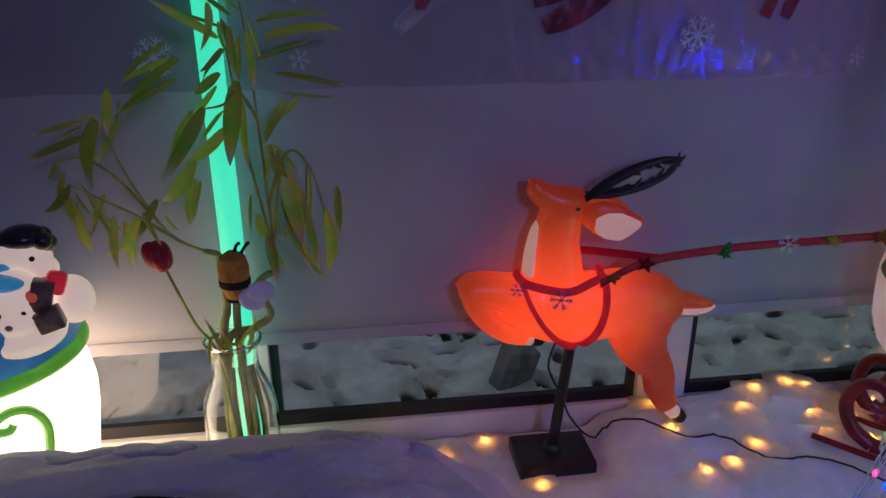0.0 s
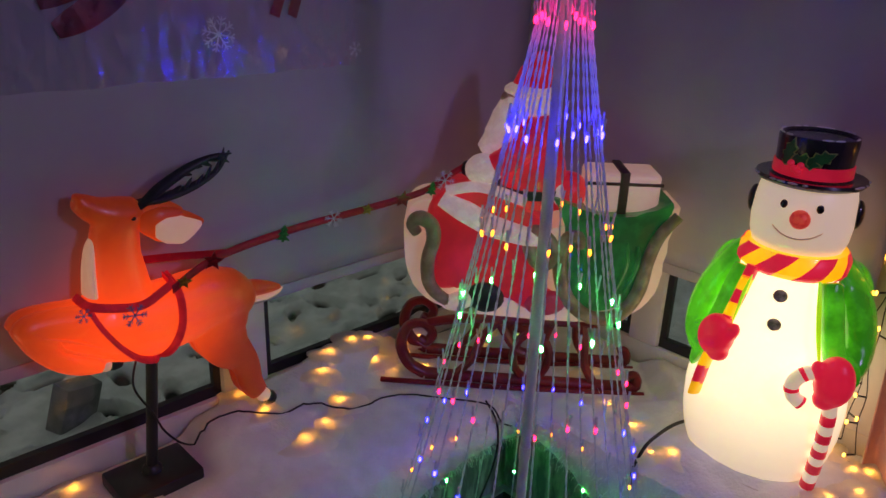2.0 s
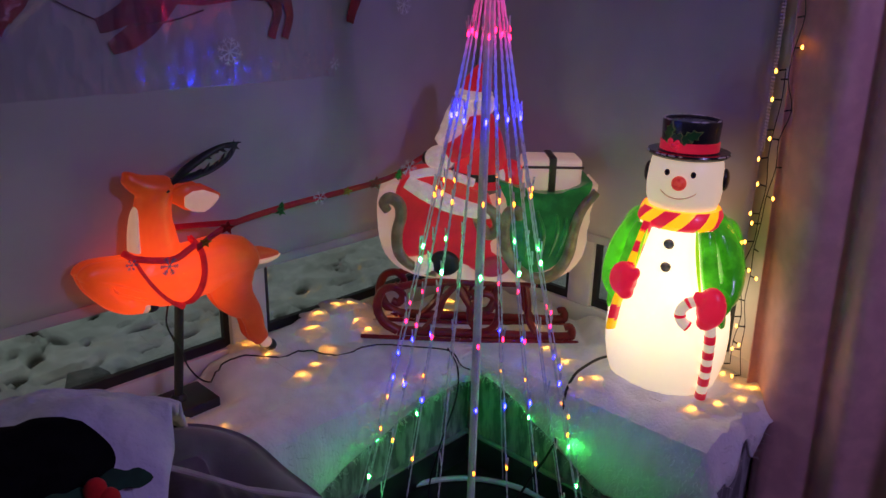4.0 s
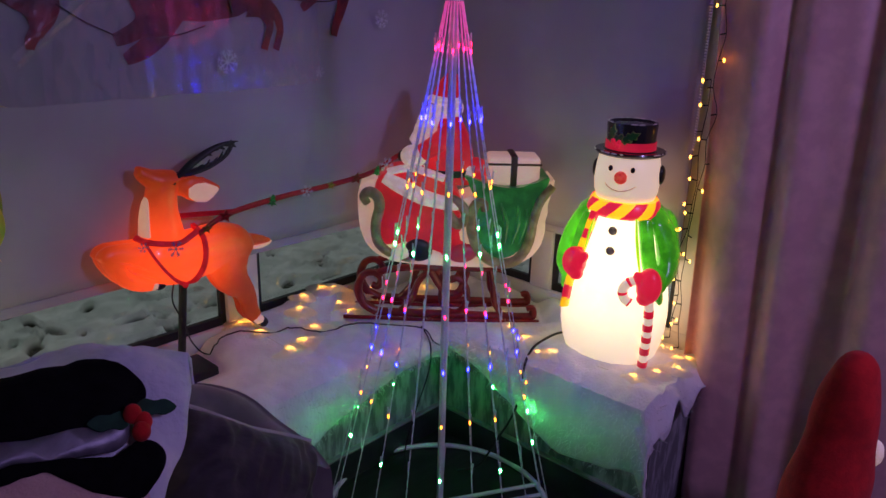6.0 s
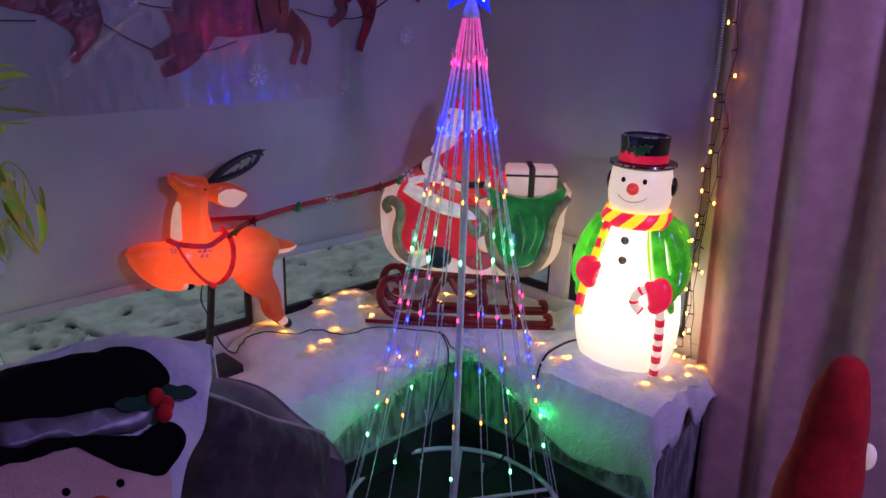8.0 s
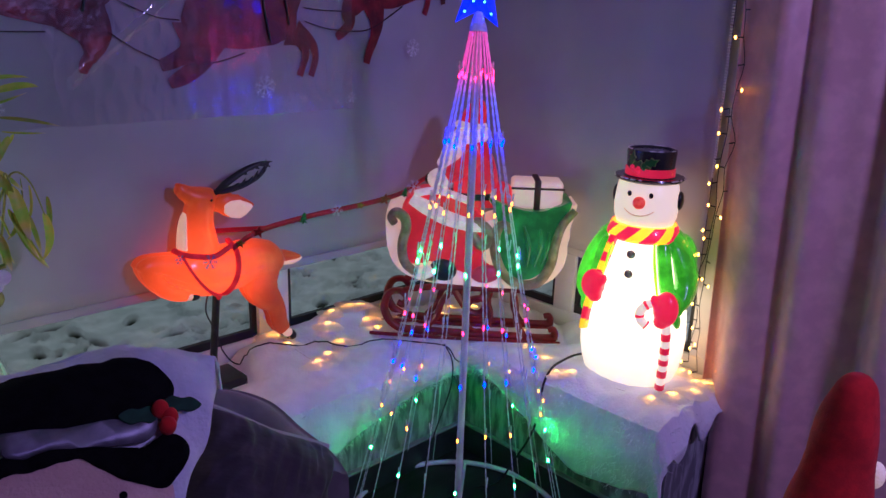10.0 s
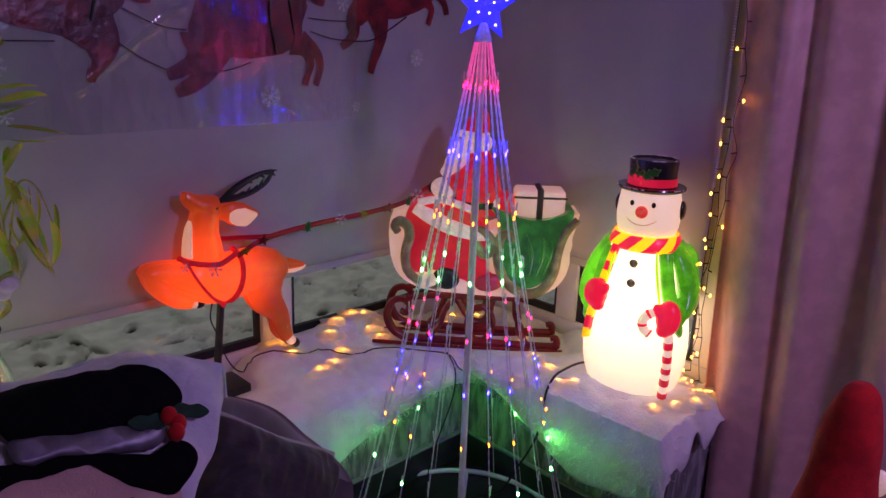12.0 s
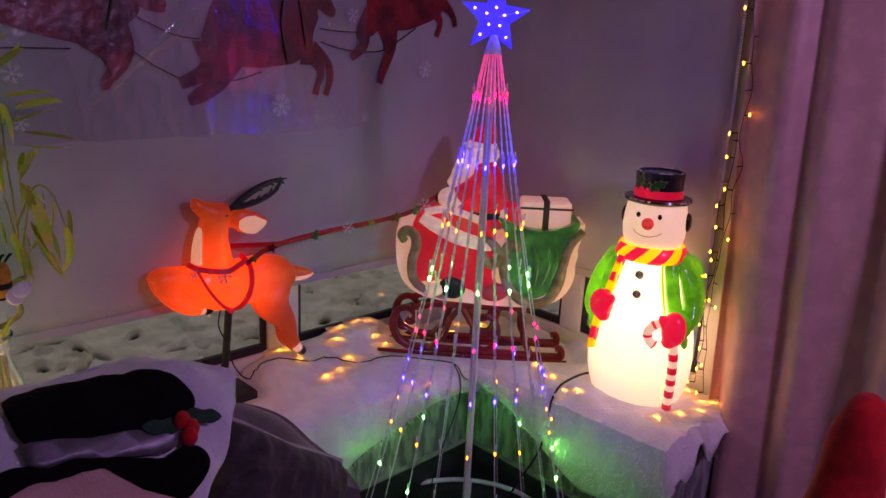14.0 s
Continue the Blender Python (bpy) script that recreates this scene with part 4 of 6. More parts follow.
        part("runner_curl", tube([(-0.255, y, 0.035), (-0.30, y, 0.065), (-0.322, y, 0.12), (-0.305, y, 0.175), (-0.265, y, 0.187), (-0.238, y, 0.160), (-0.252, y, 0.133), (-0.272, y, 0.142)], [0.017, 0.017, 0.016, 0.015, 0.013], 10, steps=6, flat=0.8), M_RUNNER, rn)
        for p in ([(-0.17, y, 0.035), (-0.125, y, 0.09), (-0.105, y, 0.15), (-0.06, y, 0.205)], [(0.16, y, 0.205), (0.172, y, 0.14), (0.178, y, 0.08), (0.205, y, 0.028)],
                  [(-0.06, y, 0.195), (-0.01, y, 0.12), (0.045, y, 0.115), (0.075, y, 0.195)], [(-0.26, y, 0.185), (-0.2, y, 0.20), (-0.1, y, 0.208), (0.2, y, 0.205)]):
            part("strut", tube(p, 0.0135, 8, steps=6, flat=0.8), M_RUNNER, rn)
        part("strut_loop", tube([(0.03 + 0.048 * math.cos(a), y, 0.10 + 0.068 * math.sin(a)) for a in np.linspace(0, 6.283, 33)], 0.012, 8, cap=False), M_RUNNER, rn)
        part("ground_rail", tube([(-0.375, y - 0.02, 0.022), (-0.1, y - 0.02, 0.012), (0.345, y - 0.02, 0.004)], 0.0075, 8), M_RUNNER, rn)
    return s


sleigh()


# ---- ribbon reins with ornaments ----
M_TINSEL_GREEN = mat("green_glitter", (0.03, 0.30, 0.08), 0.3, (0.02, 0.15, 0.03), 200, metal=0.4)
M_TINSEL_GOLD = mat("gold_glitter", (0.55, 0.30, 0.05), 0.3, (0.3, 0.15, 0.02), 200, metal=0.5)
M_TINSEL_RED = mat("red_glitter", (0.45, 0.02, 0.02), 0.3, (0.2, 0.01, 0.01), 200, metal=0.4)
M_FLAKE = mat("white_flake_card", (0.80, 0.80, 0.84), 0.5)
M_FLAKE_BLUE = mat("blue_flake_card", (0.20, 0.28, 0.50), 0.5)


def flake(r, arms=6):
    b = bmesh.new()
    for k in range(arms):
        a = 2 * math.pi * k / arms
        d, p = Vector((math.cos(a), 0, math.sin(a))), Vector((-math.sin(a), 0, math.cos(a)))
        tube([d * 0.0, d * r], r * 0.06, 4, bm=b)
        for f in (0.5, 0.75):
            for sg in (-1, 1):
                tube([d * r * f, d * r * (f + 0.2) + p * sg * r * 0.25], r * 0.045, 4, bm=b)
    return b


def fir(r):
    return slab([(0, r), (0.45 * r, 0.35 * r), (0.2 * r, 0.3 * r), (0.65 * r, -0.2 * r), (0.25 * r, -0.25 * r), (0.8 * r, -0.8 * r), (0.15 * r, -0.75 * r), (0.12 * r, -r),
                 (-0.12 * r, -r), (-0.15 * r, -0.75 * r), (-0.8 * r, -0.8 * r), (-0.25 * r, -0.25 * r), (-0.65 * r, -0.2 * r), (-0.2 * r, 0.3 * r), (-0.45 * r, 0.35 * r)], -0.002, 0.002, steps=1)


def star5(r):
    return slab([((r if k % 2 == 0 else 0.45 * r) * math.sin(math.pi * k / 5), (r if k % 2 == 0 else 0.45 * r) * math.cos(math.pi * k / 5)) for k in range(10)], -0.002, 0.002, steps=1)


def reins():
    g = thing("ribbon_reins", pose(0, 0, 0), "red ribbon reins with felt stars, trees and snowflakes", "ribbon garland")
    way = smooth_path([(-0.832, 0.225, 0.893), (-0.72, 0.25, 0.925), (-0.52, 0.262, 0.940), (-0.33, 0.245, 0.952), (-0.19, 0.195, 0.982), (-0.115, 0.150, 1.035), (-0.09, 0.11, 1.06)], 12)
    b = bmesh.new()
    prev = None
    for q in way:
        v = (b.verts.new(q + Vector((0, 0.001, 0.0085))), b.verts.new(q - Vector((0, 0.001, 0.0085))))
        if prev:
            b.faces.new((prev[0], v[0], v[1], prev[1]))
        prev = v
    solid(part("ribbon", b, M_RED_RIBBON, g), 0.0015, 0)
    part("ribbon_tail", tube([(-0.865, 0.340, 0.925), (-0.80, 0.315, 0.925), (-0.74, 0.285, 0.925), (-0.70, 0.255, 0.928)], 0.009, 6, steps=6, flat=0.15), M_RED_RIBBON, g, "red ribbon passing behind the neck")
    kinds = [(4, star5, 0.016, M_TINSEL_GOLD, "gold star"), (11, star5, 0.022, M_TINSEL_RED, "dark red star"), (22, fir, 0.020, M_TINSEL_GREEN, "green felt tree"), (30, flake, 0.021, M_FLAKE, "white snowflake"),
             (36, star5, 0.016, M_TINSEL_GOLD, "gold star"), (43, star5, 0.022, M_TINSEL_RED, "red star"), (50, fir, 0.018, M_TINSEL_GREEN, "green felt tree"), (54, flake, 0.026, M_FLAKE, "white snowflake")]
    for i, fn, r, m, lab in kinds:
        part("ornament", fn(r), m, g, lab, at=Matrix.Translation(way[i] + Vector((0, -0.006, 0))) @ pose(0, 0, 0, 0, 12, -20))
    return g


reins()
for x, z, r in ((-0.915, 0.868, 0.024), (-1.0, 0.887, 0.015)):
    tagged(part("felt_snowflake", flake(r), M_FLAKE_BLUE, at=pose(x, 0.288 - (0.076 if r > 0.02 else 0.058), z, 0, 10, 0)), "blue felt snowflake pinned on the red harness", "ornament")


# ---- film decoration on the blind ----
def film_material():
    m = bpy.data.materials.new("clear_crinkled_film")
    m.use_nodes = True
    n, l = m.node_tree.nodes, m.node_tree.links
    n.remove(n["Principled BSDF"])
    tr, gl, mx, out = n.new("ShaderNodeBsdfTransparent"), n.new("ShaderNodeBsdfGlossy"), n.new("ShaderNodeMixShader"), n["Material Output"]
    tr.inputs[0].default_value = (0.93, 0.93, 0.95, 1)
    gl.inputs["Roughness"].default_value = 0.13
    mx.inputs[0].default_value = 0.2
    l.new(tr.outputs[0], mx.inputs[1])
    l.new(gl.outputs[0], mx.inputs[2])
    l.new(mx.outputs[0], out.inputs[0])
    co, mp, t1, t2, add, bp = n.new("ShaderNodeTexCoord"), n.new("ShaderNodeMapping"), n.new("ShaderNodeTexVoronoi"), n.new("ShaderNodeTexNoise"), n.new("ShaderNodeMath"), n.new("ShaderNodeBump")
    mp.inputs["Scale"].default_value = (1.5, 1, 0.8)
    l.new(co.outputs["Object"], mp.inputs[0])
    t1.inputs["Scale"].default_value, t2.inputs["Scale"].default_value = 15, 9
    t2.inputs["Detail"].default_value = 5
    l.new(mp.outputs[0], t1.inputs["Vector"])
    l.new(mp.outputs[0], t2.inputs["Vector"])
    l.new(t1.outputs["Distance"], add.inputs[0])
    l.new(t2.outputs[0], add.inputs[1])
    l.new(add.outputs[0], bp.inputs["Height"])
    bp.inputs["Strength"].default_value, bp.inputs["Distance"].default_value = 0.5, 0.006
    l.new(bp.outputs[0], gl.inputs["Normal"])
    return m


M_FILM = film_material()
M_PRINT = mat("dark_red_print", (0.36, 0.026, 0.035), 0.3, (0.12, 0.010, 0.018), 11, 0.6, 30)
M_PRINT_GREEN = mat("dull_green_print", (0.03, 0.10, 0.07), 0.35, (0.015, 0.05, 0.04), 30)
M_PRINT_LINE = mat("dark_print_line", (0.05, 0.015, 0.02), 0.5)


def film():
    fl = thing("film_decoration", pose(0, 0, 0), "clear crinkled film with dark red printed flying reindeer", "window film")
    def f(s, t):
        """A loose sheet: sharp vertical creases, deepest along the lower edge, and one long slanting fold."""
        x, z = -2.35 + 2.065 * s, 1.275 + 0.9 * t
        low = math.exp(-t * 13) * (0.35 + 0.65 * min(1.0, max(0.0, 0.5 + 2.2 * wob(x * 2.3, 0.4, 5)))) * min(1.0, max(0.1, (x + 1.15) / 0.2))
        y = 0.010 * abs(wob(x * 9, z * 11, 2)) * (0.10 + low) + 0.0045 * abs(wob(x * 30, z * 16, 1)) * (0.06 + 2.0 * low) + 0.0016 * wob(x * 60, z * 45, 3) * (0.10 + 1.6 * low)
        fold = abs((x + 1.06) * 0.617 - (z - 1.505) * 0.787)
        along = (x + 1.06) * 0.787 + (z - 1.505) * 0.617
        if abs(along) < 0.20:
            y += 0.010 * max(0.0, 1 - fold / 0.014)
        return (x + 0.003 * wob(t * 6, s), 0.344 - y, z + (0.006 * wob(s * 22) if t < 0.02 else 0))
    sheet = part("clear_sheet", grid(420, 110, f), M_FILM, fl, smooth=False)
    sheet.visible_shadow = False

    def print_deer(shapes):
        """A flat printed animal from tapering strokes (x, z, half-width): the trunk first, then head and limbs."""
        trunk = None
        for k, st in enumerate(shapes):
            b = loft([((x, 0.3488 - 0.0003 * k, z), r, 0.0008) for x, z, r in st], 10, None, 5)
            if trunk is None:
                trunk = part("printed_reindeer", b, M_PRINT, fl, "dark red printed reindeer silhouette")
            else:
                part("printed_limb", b, M_PRINT, trunk)
    print_deer([[(-1.56, 1.70, 0.07), (-1.45, 1.69, 0.105), (-1.32, 1.665, 0.115), (-1.20, 1.64, 0.115), (-1.13, 1.62, 0.085)],
                [(-1.18, 1.63, 0.09), (-1.12, 1.65, 0.062), (-1.07, 1.668, 0.038), (-1.03, 1.648, 0.026), (-0.995, 1.638, 0.014)],
                [(-1.19, 1.56, 0.055), (-1.155, 1.51, 0.030), (-1.152, 1.465, 0.017), (-1.170, 1.432, 0.015), (-1.174, 1.412, 0.009)],
                [(-1.14, 1.57, 0.045), (-1.112, 1.525, 0.022), (-1.118, 1.485, 0.014), (-1.142, 1.458, 0.013), (-1.150, 1.440, 0.008)],
                [(-1.10, 1.70, 0.030), (-1.14, 1.76, 0.018), (-1.10, 1.82, 0.009)]])
    print_deer([[(-0.87, 1.62, 0.06), (-0.81, 1.60, 0.115), (-0.70, 1.60, 0.125), (-0.58, 1.605, 0.115), (-0.50, 1.60, 0.075)],
                [(-0.56, 1.64, 0.08), (-0.51, 1.69, 0.055), (-0.47, 1.695, 0.034), (-0.435, 1.665, 0.022), (-0.413, 1.656, 0.012)],
                [(-0.86, 1.55, 0.060), (-0.862, 1.495, 0.040), (-0.885, 1.463, 0.026), (-0.930, 1.440, 0.021), (-0.962, 1.430, 0.017)],
                [(-0.80, 1.52, 0.060), (-0.835, 1.455, 0.040), (-0.872, 1.412, 0.027), (-0.912, 1.390, 0.022), (-0.938, 1.378, 0.014)],
                [(-0.54, 1.525, 0.040), (-0.495, 1.505, 0.022), (-0.470, 1.465, 0.014), (-0.482, 1.425, 0.012), (-0.495, 1.392, 0.013)],
                [(-0.51, 1.535, 0.035), (-0.450, 1.498, 0.018), (-0.432, 1.455, 0.013), (-0.442, 1.415, 0.012), (-0.452, 1.390, 0.012)],
                [(-0.50, 1.73, 0.026), (-0.53, 1.79, 0.016), (-0.48, 1.85, 0.008)]])
    print_deer([[(-0.28, 1.70, 0.05), (-0.21, 1.70, 0.085), (-0.11, 1.705, 0.090), (0.0, 1.73, 0.080), (0.07, 1.75, 0.055)],
                [(-0.25, 1.65, 0.050), (-0.292, 1.60, 0.033), (-0.290, 1.560, 0.020), (-0.320, 1.532, 0.017), (-0.345, 1.515, 0.013)],
                [(-0.19, 1.64, 0.055), (-0.172, 1.575, 0.032), (-0.180, 1.520, 0.020), (-0.205, 1.465, 0.016), (-0.217, 1.428, 0.014)],
                [(0.02, 1.70, 0.030), (0.065, 1.665, 0.015), (0.070, 1.640, 0.012), (0.054, 1.600, 0.012)],
                [(0.06, 1.73, 0.030), (0.115, 1.70, 0.016), (0.142, 1.670, 0.012), (0.150, 1.640, 0.012)],
                [(0.06, 1.77, 0.05), (0.11, 1.82, 0.035), (0.16, 1.81, 0.018)]])
    # green and dark straps round necks and girths
    for st in ([(-1.13, 1.70), (-1.145, 1.63), (-1.16, 1.57)], [(-0.56, 1.72), (-0.545, 1.64), (-0.53, 1.55)], [(-0.60, 1.72), (-0.62, 1.62), (-0.60, 1.50)]):
        part("printed_strap", tube([(x, 0.3462, z) for x, z in st], 0.010, 6, steps=6, flat=0.05), M_PRINT_GREEN, fl, "dull green printed strap")
    for st in ([(-1.079, 1.608), (-1.02, 1.582), (-0.962, 1.562), (-0.898, 1.556)], [(-1.101, 1.521), (-1.036, 1.478), (-0.958, 1.441)], [(-0.477, 1.605), (-0.40, 1.600), (-0.315, 1.600)], [(-0.471, 1.563), (-0.40, 1.545), (-0.34, 1.538), (-0.27, 1.536), (-0.207, 1.543), (-0.13, 1.58), (-0.053, 1.625)],
              [(-1.60, 1.50), (-1.424, 1.515), (-1.257, 1.518)], [(-0.875, 1.433), (-0.78, 1.440), (-0.692, 1.465)]):
        part("printed_rein", tube([(x, 0.3478, z) for x, z in st], 0.0026, 6, steps=6, flat=0.3), M_PRINT_LINE, fl)
    return fl


film()
for x, z, r in ((-0.639, 1.362, 0.036), (-0.018, 1.482, 0.032), (-0.355, 1.653, 0.024), (-0.296, 1.315, 0.018), (-1.398, 1.332, 0.02), (-1.653, 1.339, 0.036), (-1.406, 1.456, 0.026)):
    tagged(part("snowflake_sticker", flake(r, 6 if r < 0.03 else 8), M_FLAKE, at=pose(x, 0.326, z, 0, 15, 0) @ Matrix.Diagonal((1, 0.25, 1, 1))), "small white snowflake sticker on the blind", "sticker", "snowflake stickers")


# ---- curtain ----
def curtain():
    c = thing("curtain", pose(0, 0, 0), "long mauve curtain hanging in soft folds beside the window", "curtain")

    def f(s, t):
        y = -0.722 - 0.055 * (1 - t) - 1.75 * s
        w = 0.032 * math.sin(s * 58 + 1.2 * math.sin(s * 13)) + 0.024 * math.sin(s * 27 + 2) + 0.010 * math.sin(s * 97 + 4 * t) + 0.006 * wob(s * 30, t * 3)
        flare = 0.6 + 0.5 * (1 - t)
        return (0.325 + w * flare - 0.05 * s, y + 0.010 * math.sin(s * 46 + t), FLOOR + 0.01 + 2.3 * t)
    solid(part("curtain_panel", grid(420, 24, f), M_CURTAIN, c), 0.003)
    part("curtain_rail", tube([(0.36, -0.70, 2.33), (0.30, -2.6, 2.33)], 0.012, 12), M_WHITE_METAL, c)
    return c


curtain()


# ---- warm fairy lights ----
M_WARM = lamp_mat("warm_fairy_bulb", (1.0, 0.42, 0.06), 48)
M_WARM2 = lamp_mat("warm_curtain_bulb", (1.0, 0.38, 0.05), 10)
BULB = to_mesh(ball((0, 0, 0), 0.0030, 0.0030, 0.0034, seg=8), "bulb", M_WARM)
BULB2 = to_mesh(ball((0, 0, 0), 0.0035, 0.0035, 0.006, seg=8), "bulb", M_WARM2)


rng = random.Random(21)


TOPS = np.array([tuple(v.co) for o in (wn, we) for v in o.data.vertices if v.co.z > SILL + 0.005])


def sill_z(u, v):
    """Height of the wadding's upper face at a spot."""
    d = (TOPS[:, 0] - u) ** 2 + (TOPS[:, 1] - v) ** 2
    return float(TOPS[np.argsort(d)[:4], 2].max()) + 0.012


def thin_wadding():
    m = mat("thin_translucent_wadding", (0.92, 0.90, 0.86), 0.95, (0.82, 0.80, 0.76), 40, 0.3, 160)
    n, l = m.node_tree.nodes, m.node_tree.links
    tl, sh = n.new("ShaderNodeBsdfTranslucent"), n.new("ShaderNodeMixShader")
    tl.inputs["Color"].default_value = (0.95, 0.92, 0.86, 1)
    sh.inputs[0].default_value = 0.62
    l.new(n["Principled BSDF"].outputs[0], sh.inputs[1])
    l.new(tl.outputs[0], sh.inputs[2])
    l.new(sh.outputs[0], n["Material Output"].inputs[0])
    return m


M_THIN = thin_wadding()


def tuft(k):
    """A low lumpy dome of wadding, its rim sunk in the blanket."""
    def f(u, t):
        a, r = 2 * math.pi * u, 0.058 * t * (1 + 0.16 * math.sin(2 * math.pi * 3 * u + k) + 0.08 * math.sin(2 * math.pi * 5 * u + 2 * k))
        return (r * math.cos(a), r * math.sin(a), 0.0080 * (1 - t) ** 1.1 - 0.004 * t * t + 0.0008 * wob(r * math.cos(a), r * math.sin(a), k, 70))
    b = grid(24, 9, f)
    bmesh.ops.remove_doubles(b, verts=b.verts, dist=0.0003)
    return to_mesh(b, "tuft", M_THIN)


TUFTS = [tuft(k) for k in range(4)]


def fairy_string(spots, label):
    spots = [q for q in spots if abs(q[0] + 0.892) > 0.115 or abs(q[1] - 0.288) > 0.09]
    st = thing("fairy_lights", pose(0, 0, 0), label, "string lights", "fairy light strings")
    pts = [Vector((u, v, sill_z(u, v) + 0.001)) for u, v in spots]
    part("wire", tube(pts, 0.0006, 5, steps=4), mat("clear_wire", (0.8, 0.74, 0.66), 0.3), st)
    for p in pts:
        o = new("bulb", BULB)
        o.parent = st
        o.matrix_basis = Matrix.Translation(p + Vector((0, 0, 0.001)))
        o = new("tuft", rng.choice(TUFTS))
        o.parent = st
        o.matrix_basis = Matrix.Translation(p) @ pose(0, 0, 0, 0, 0, rng.uniform(0, 360)) @ Matrix.Scale(rng.uniform(0.8, 1.2), 4)
    return st


fairy_string([(-1.25, 0.34), (-1.14, 0.30), (-1.035, 0.355), (-0.985, 0.33), (-0.94, 0.185), (-0.88, 0.088)], "warm fairy lights buried in white wadding along the sill")
fairy_string([(-0.63, 0.365), (-0.605, 0.345), (-0.62, 0.266), (-0.587, 0.146), (-0.512, 0.175), (-0.432, 0.224), (-0.417, 0.323), (-0.372, 0.355), (-0.286, 0.365), (-0.243, 0.350), (-0.254, 0.303), (-0.187, 0.362), (-0.12, 0.345)],
             "warm fairy lights scattered over the wadding before the sleigh")
fairy_string([(-0.06, 0.34), (-0.20, 0.30), (-0.12, 0.25), (-0.02, 0.28), (0.085, 0.22), (0.16, 0.26), (0.235, 0.20), (0.17, 0.10), (0.24, 0.0), (0.22, -0.08), (0.10, -0.22), (0.064, -0.315)], "warm fairy lights around the sleigh runners")
fairy_string([(0.013, -0.405), (0.045, -0.44), (0.09, -0.72), (0.16, -0.76), (0.22, -0.80), (0.31, -0.76), (0.345, -0.69), (0.33, -0.79)], "warm fairy lights behind the snowman lamp")


def hanging_lights(v0, sway, seed, z0, z1):
    st = thing("hanging_fairy_lights", pose(0, 0, 0), "dark wire of warm fairy lights hanging down beside the curtain", "string lights", "fairy light strings")
    r = random.Random(seed)
    zs = np.arange(z1, z0, -0.078)
    pts = [Vector((0.338 + r.uniform(-0.012, 0.008), v0 + sway * math.sin(k * 0.45 + seed) + r.uniform(-0.010, 0.010), float(z))) for k, z in enumerate(zs)]
    part("wire", tube(pts, 0.0013, 5, steps=3), M_WIRE, st)
    for k, p in enumerate(pts):
        d = Vector((-0.012, r.choice((-0.022, 0.020)), r.uniform(-0.006, 0.006)))
        part("socket", tube([p, p + d * 0.75], 0.0022, 6), M_WIRE, st)
        if r.random() < 0.62:
            o = new("bulb", BULB2)
            o.parent = st
            o.matrix_basis = Matrix.Translation(p + d)
    return st


hanging_lights(-0.740, 0.014, 1, 0.42, 1.95)
hanging_lights(-0.722, 0.008, 4, 0.48, 1.35)


def bead_chain():
    c = thing("blind_chain", pose(0, 0, 0), "white beaded pull chain of the roller blind", "blind chain")
    b = bmesh.new()
    n = 130
    for side in (0, 1):
        for k in range(n):
            z = 1.13 + 1.15 * k / n
            bmesh.ops.create_icosphere(b, subdivisions=1, radius=0.0032, matrix=Matrix.Translation((0.362 - 0.012 * side, -0.690 - 0.010 * side + 0.004 * math.sin(z * 4), z)))
    part("bead_cord", b, M_PAINT, c)["kind"] = "stuff"
    return c


bead_chain()


# ---- cables ----
def cable(pts, r, label, rest=False):
    way = smooth_path(pts, 10)
    if rest:
        way = [Vector((p.x, p.y, max(p.z, sill_z(p.x, p.y) + 0.011))) if p.y > 0.0 else p for p in way]
    return tagged(part("cable", tube(way, r, 8), M_WIRE), label, "cable")


cable([(-0.905, 0.265, 0.745), (-0.925, 0.24, 0.70), (-0.89, 0.25, 0.62), (-0.85, 0.29, 0.53), (-0.79, 0.31, 0.46), (-0.70, 0.295, 0.46), (-0.60, 0.235, 0.46), (-0.515, 0.235, 0.46), (-0.43, 0.18, 0.46), (-0.335, 0.165, 0.46), (-0.26, 0.12, 0.46), (-0.21, 0.06, 0.46), (-0.14, -0.02, 0.45), (-0.115, -0.05, 0.40), (-0.04, -0.045, 0.36), (0.02, -0.05, 0.40), (0.06, -0.05, 0.435)], 0.0024, "thin black lamp cable lying over the white wadding", True)
cable([(0.20, -0.43, 0.47), (0.12, -0.405, 0.475), (0.05, -0.395, 0.468), (0.0, -0.392, 0.455), (-0.038, -0.392, 0.41), (-0.05, -0.395, 0.34), (-0.045, -0.375, 0.25), (-0.045, -0.345, 0.17), (-0.05, -0.30, 0.08), (-0.09, -0.26, -0.02), (-0.14, -0.2, -0.05)], 0.0042, "black power cable hanging from the snowman lamp")
cable([(-0.13, 0.0, 0.45), (-0.135, -0.05, 0.40), (-0.15, -0.06, 0.30), (-0.20, -0.045, 0.15), (-0.24, -0.04, 0.03), (-0.27, -0.06, -0.05)], 0.0026, "thin black cable hanging down the low wall")


# ---- tube light, vase and bamboo ----
tl = thing("tube_light", pose(-1.551, 0.302, SILL), "upright tube light glowing green behind the vase", "tube light")
part("tube", tube([(0, 0, 0.03), (0, 0, 1.45)], 0.0225, 24), lamp_mat("green_lit_tube", (0.01, 0.62, 0.34), 1.25), tl, "green glowing plastic tube")
part("foot", lathe([(0.045, 0), (0.045, 0.012), (0.026, 0.02), (0.024, 0.04)], 24), M_BLACK, tl)

M_VASE = glass("vase_glass", (0.97, 1.0, 0.98))
M_STEM = mat("bamboo_stem", (0.42, 0.46, 0.12), 0.5, (0.24, 0.27, 0.07), 30, 0.3, 80)
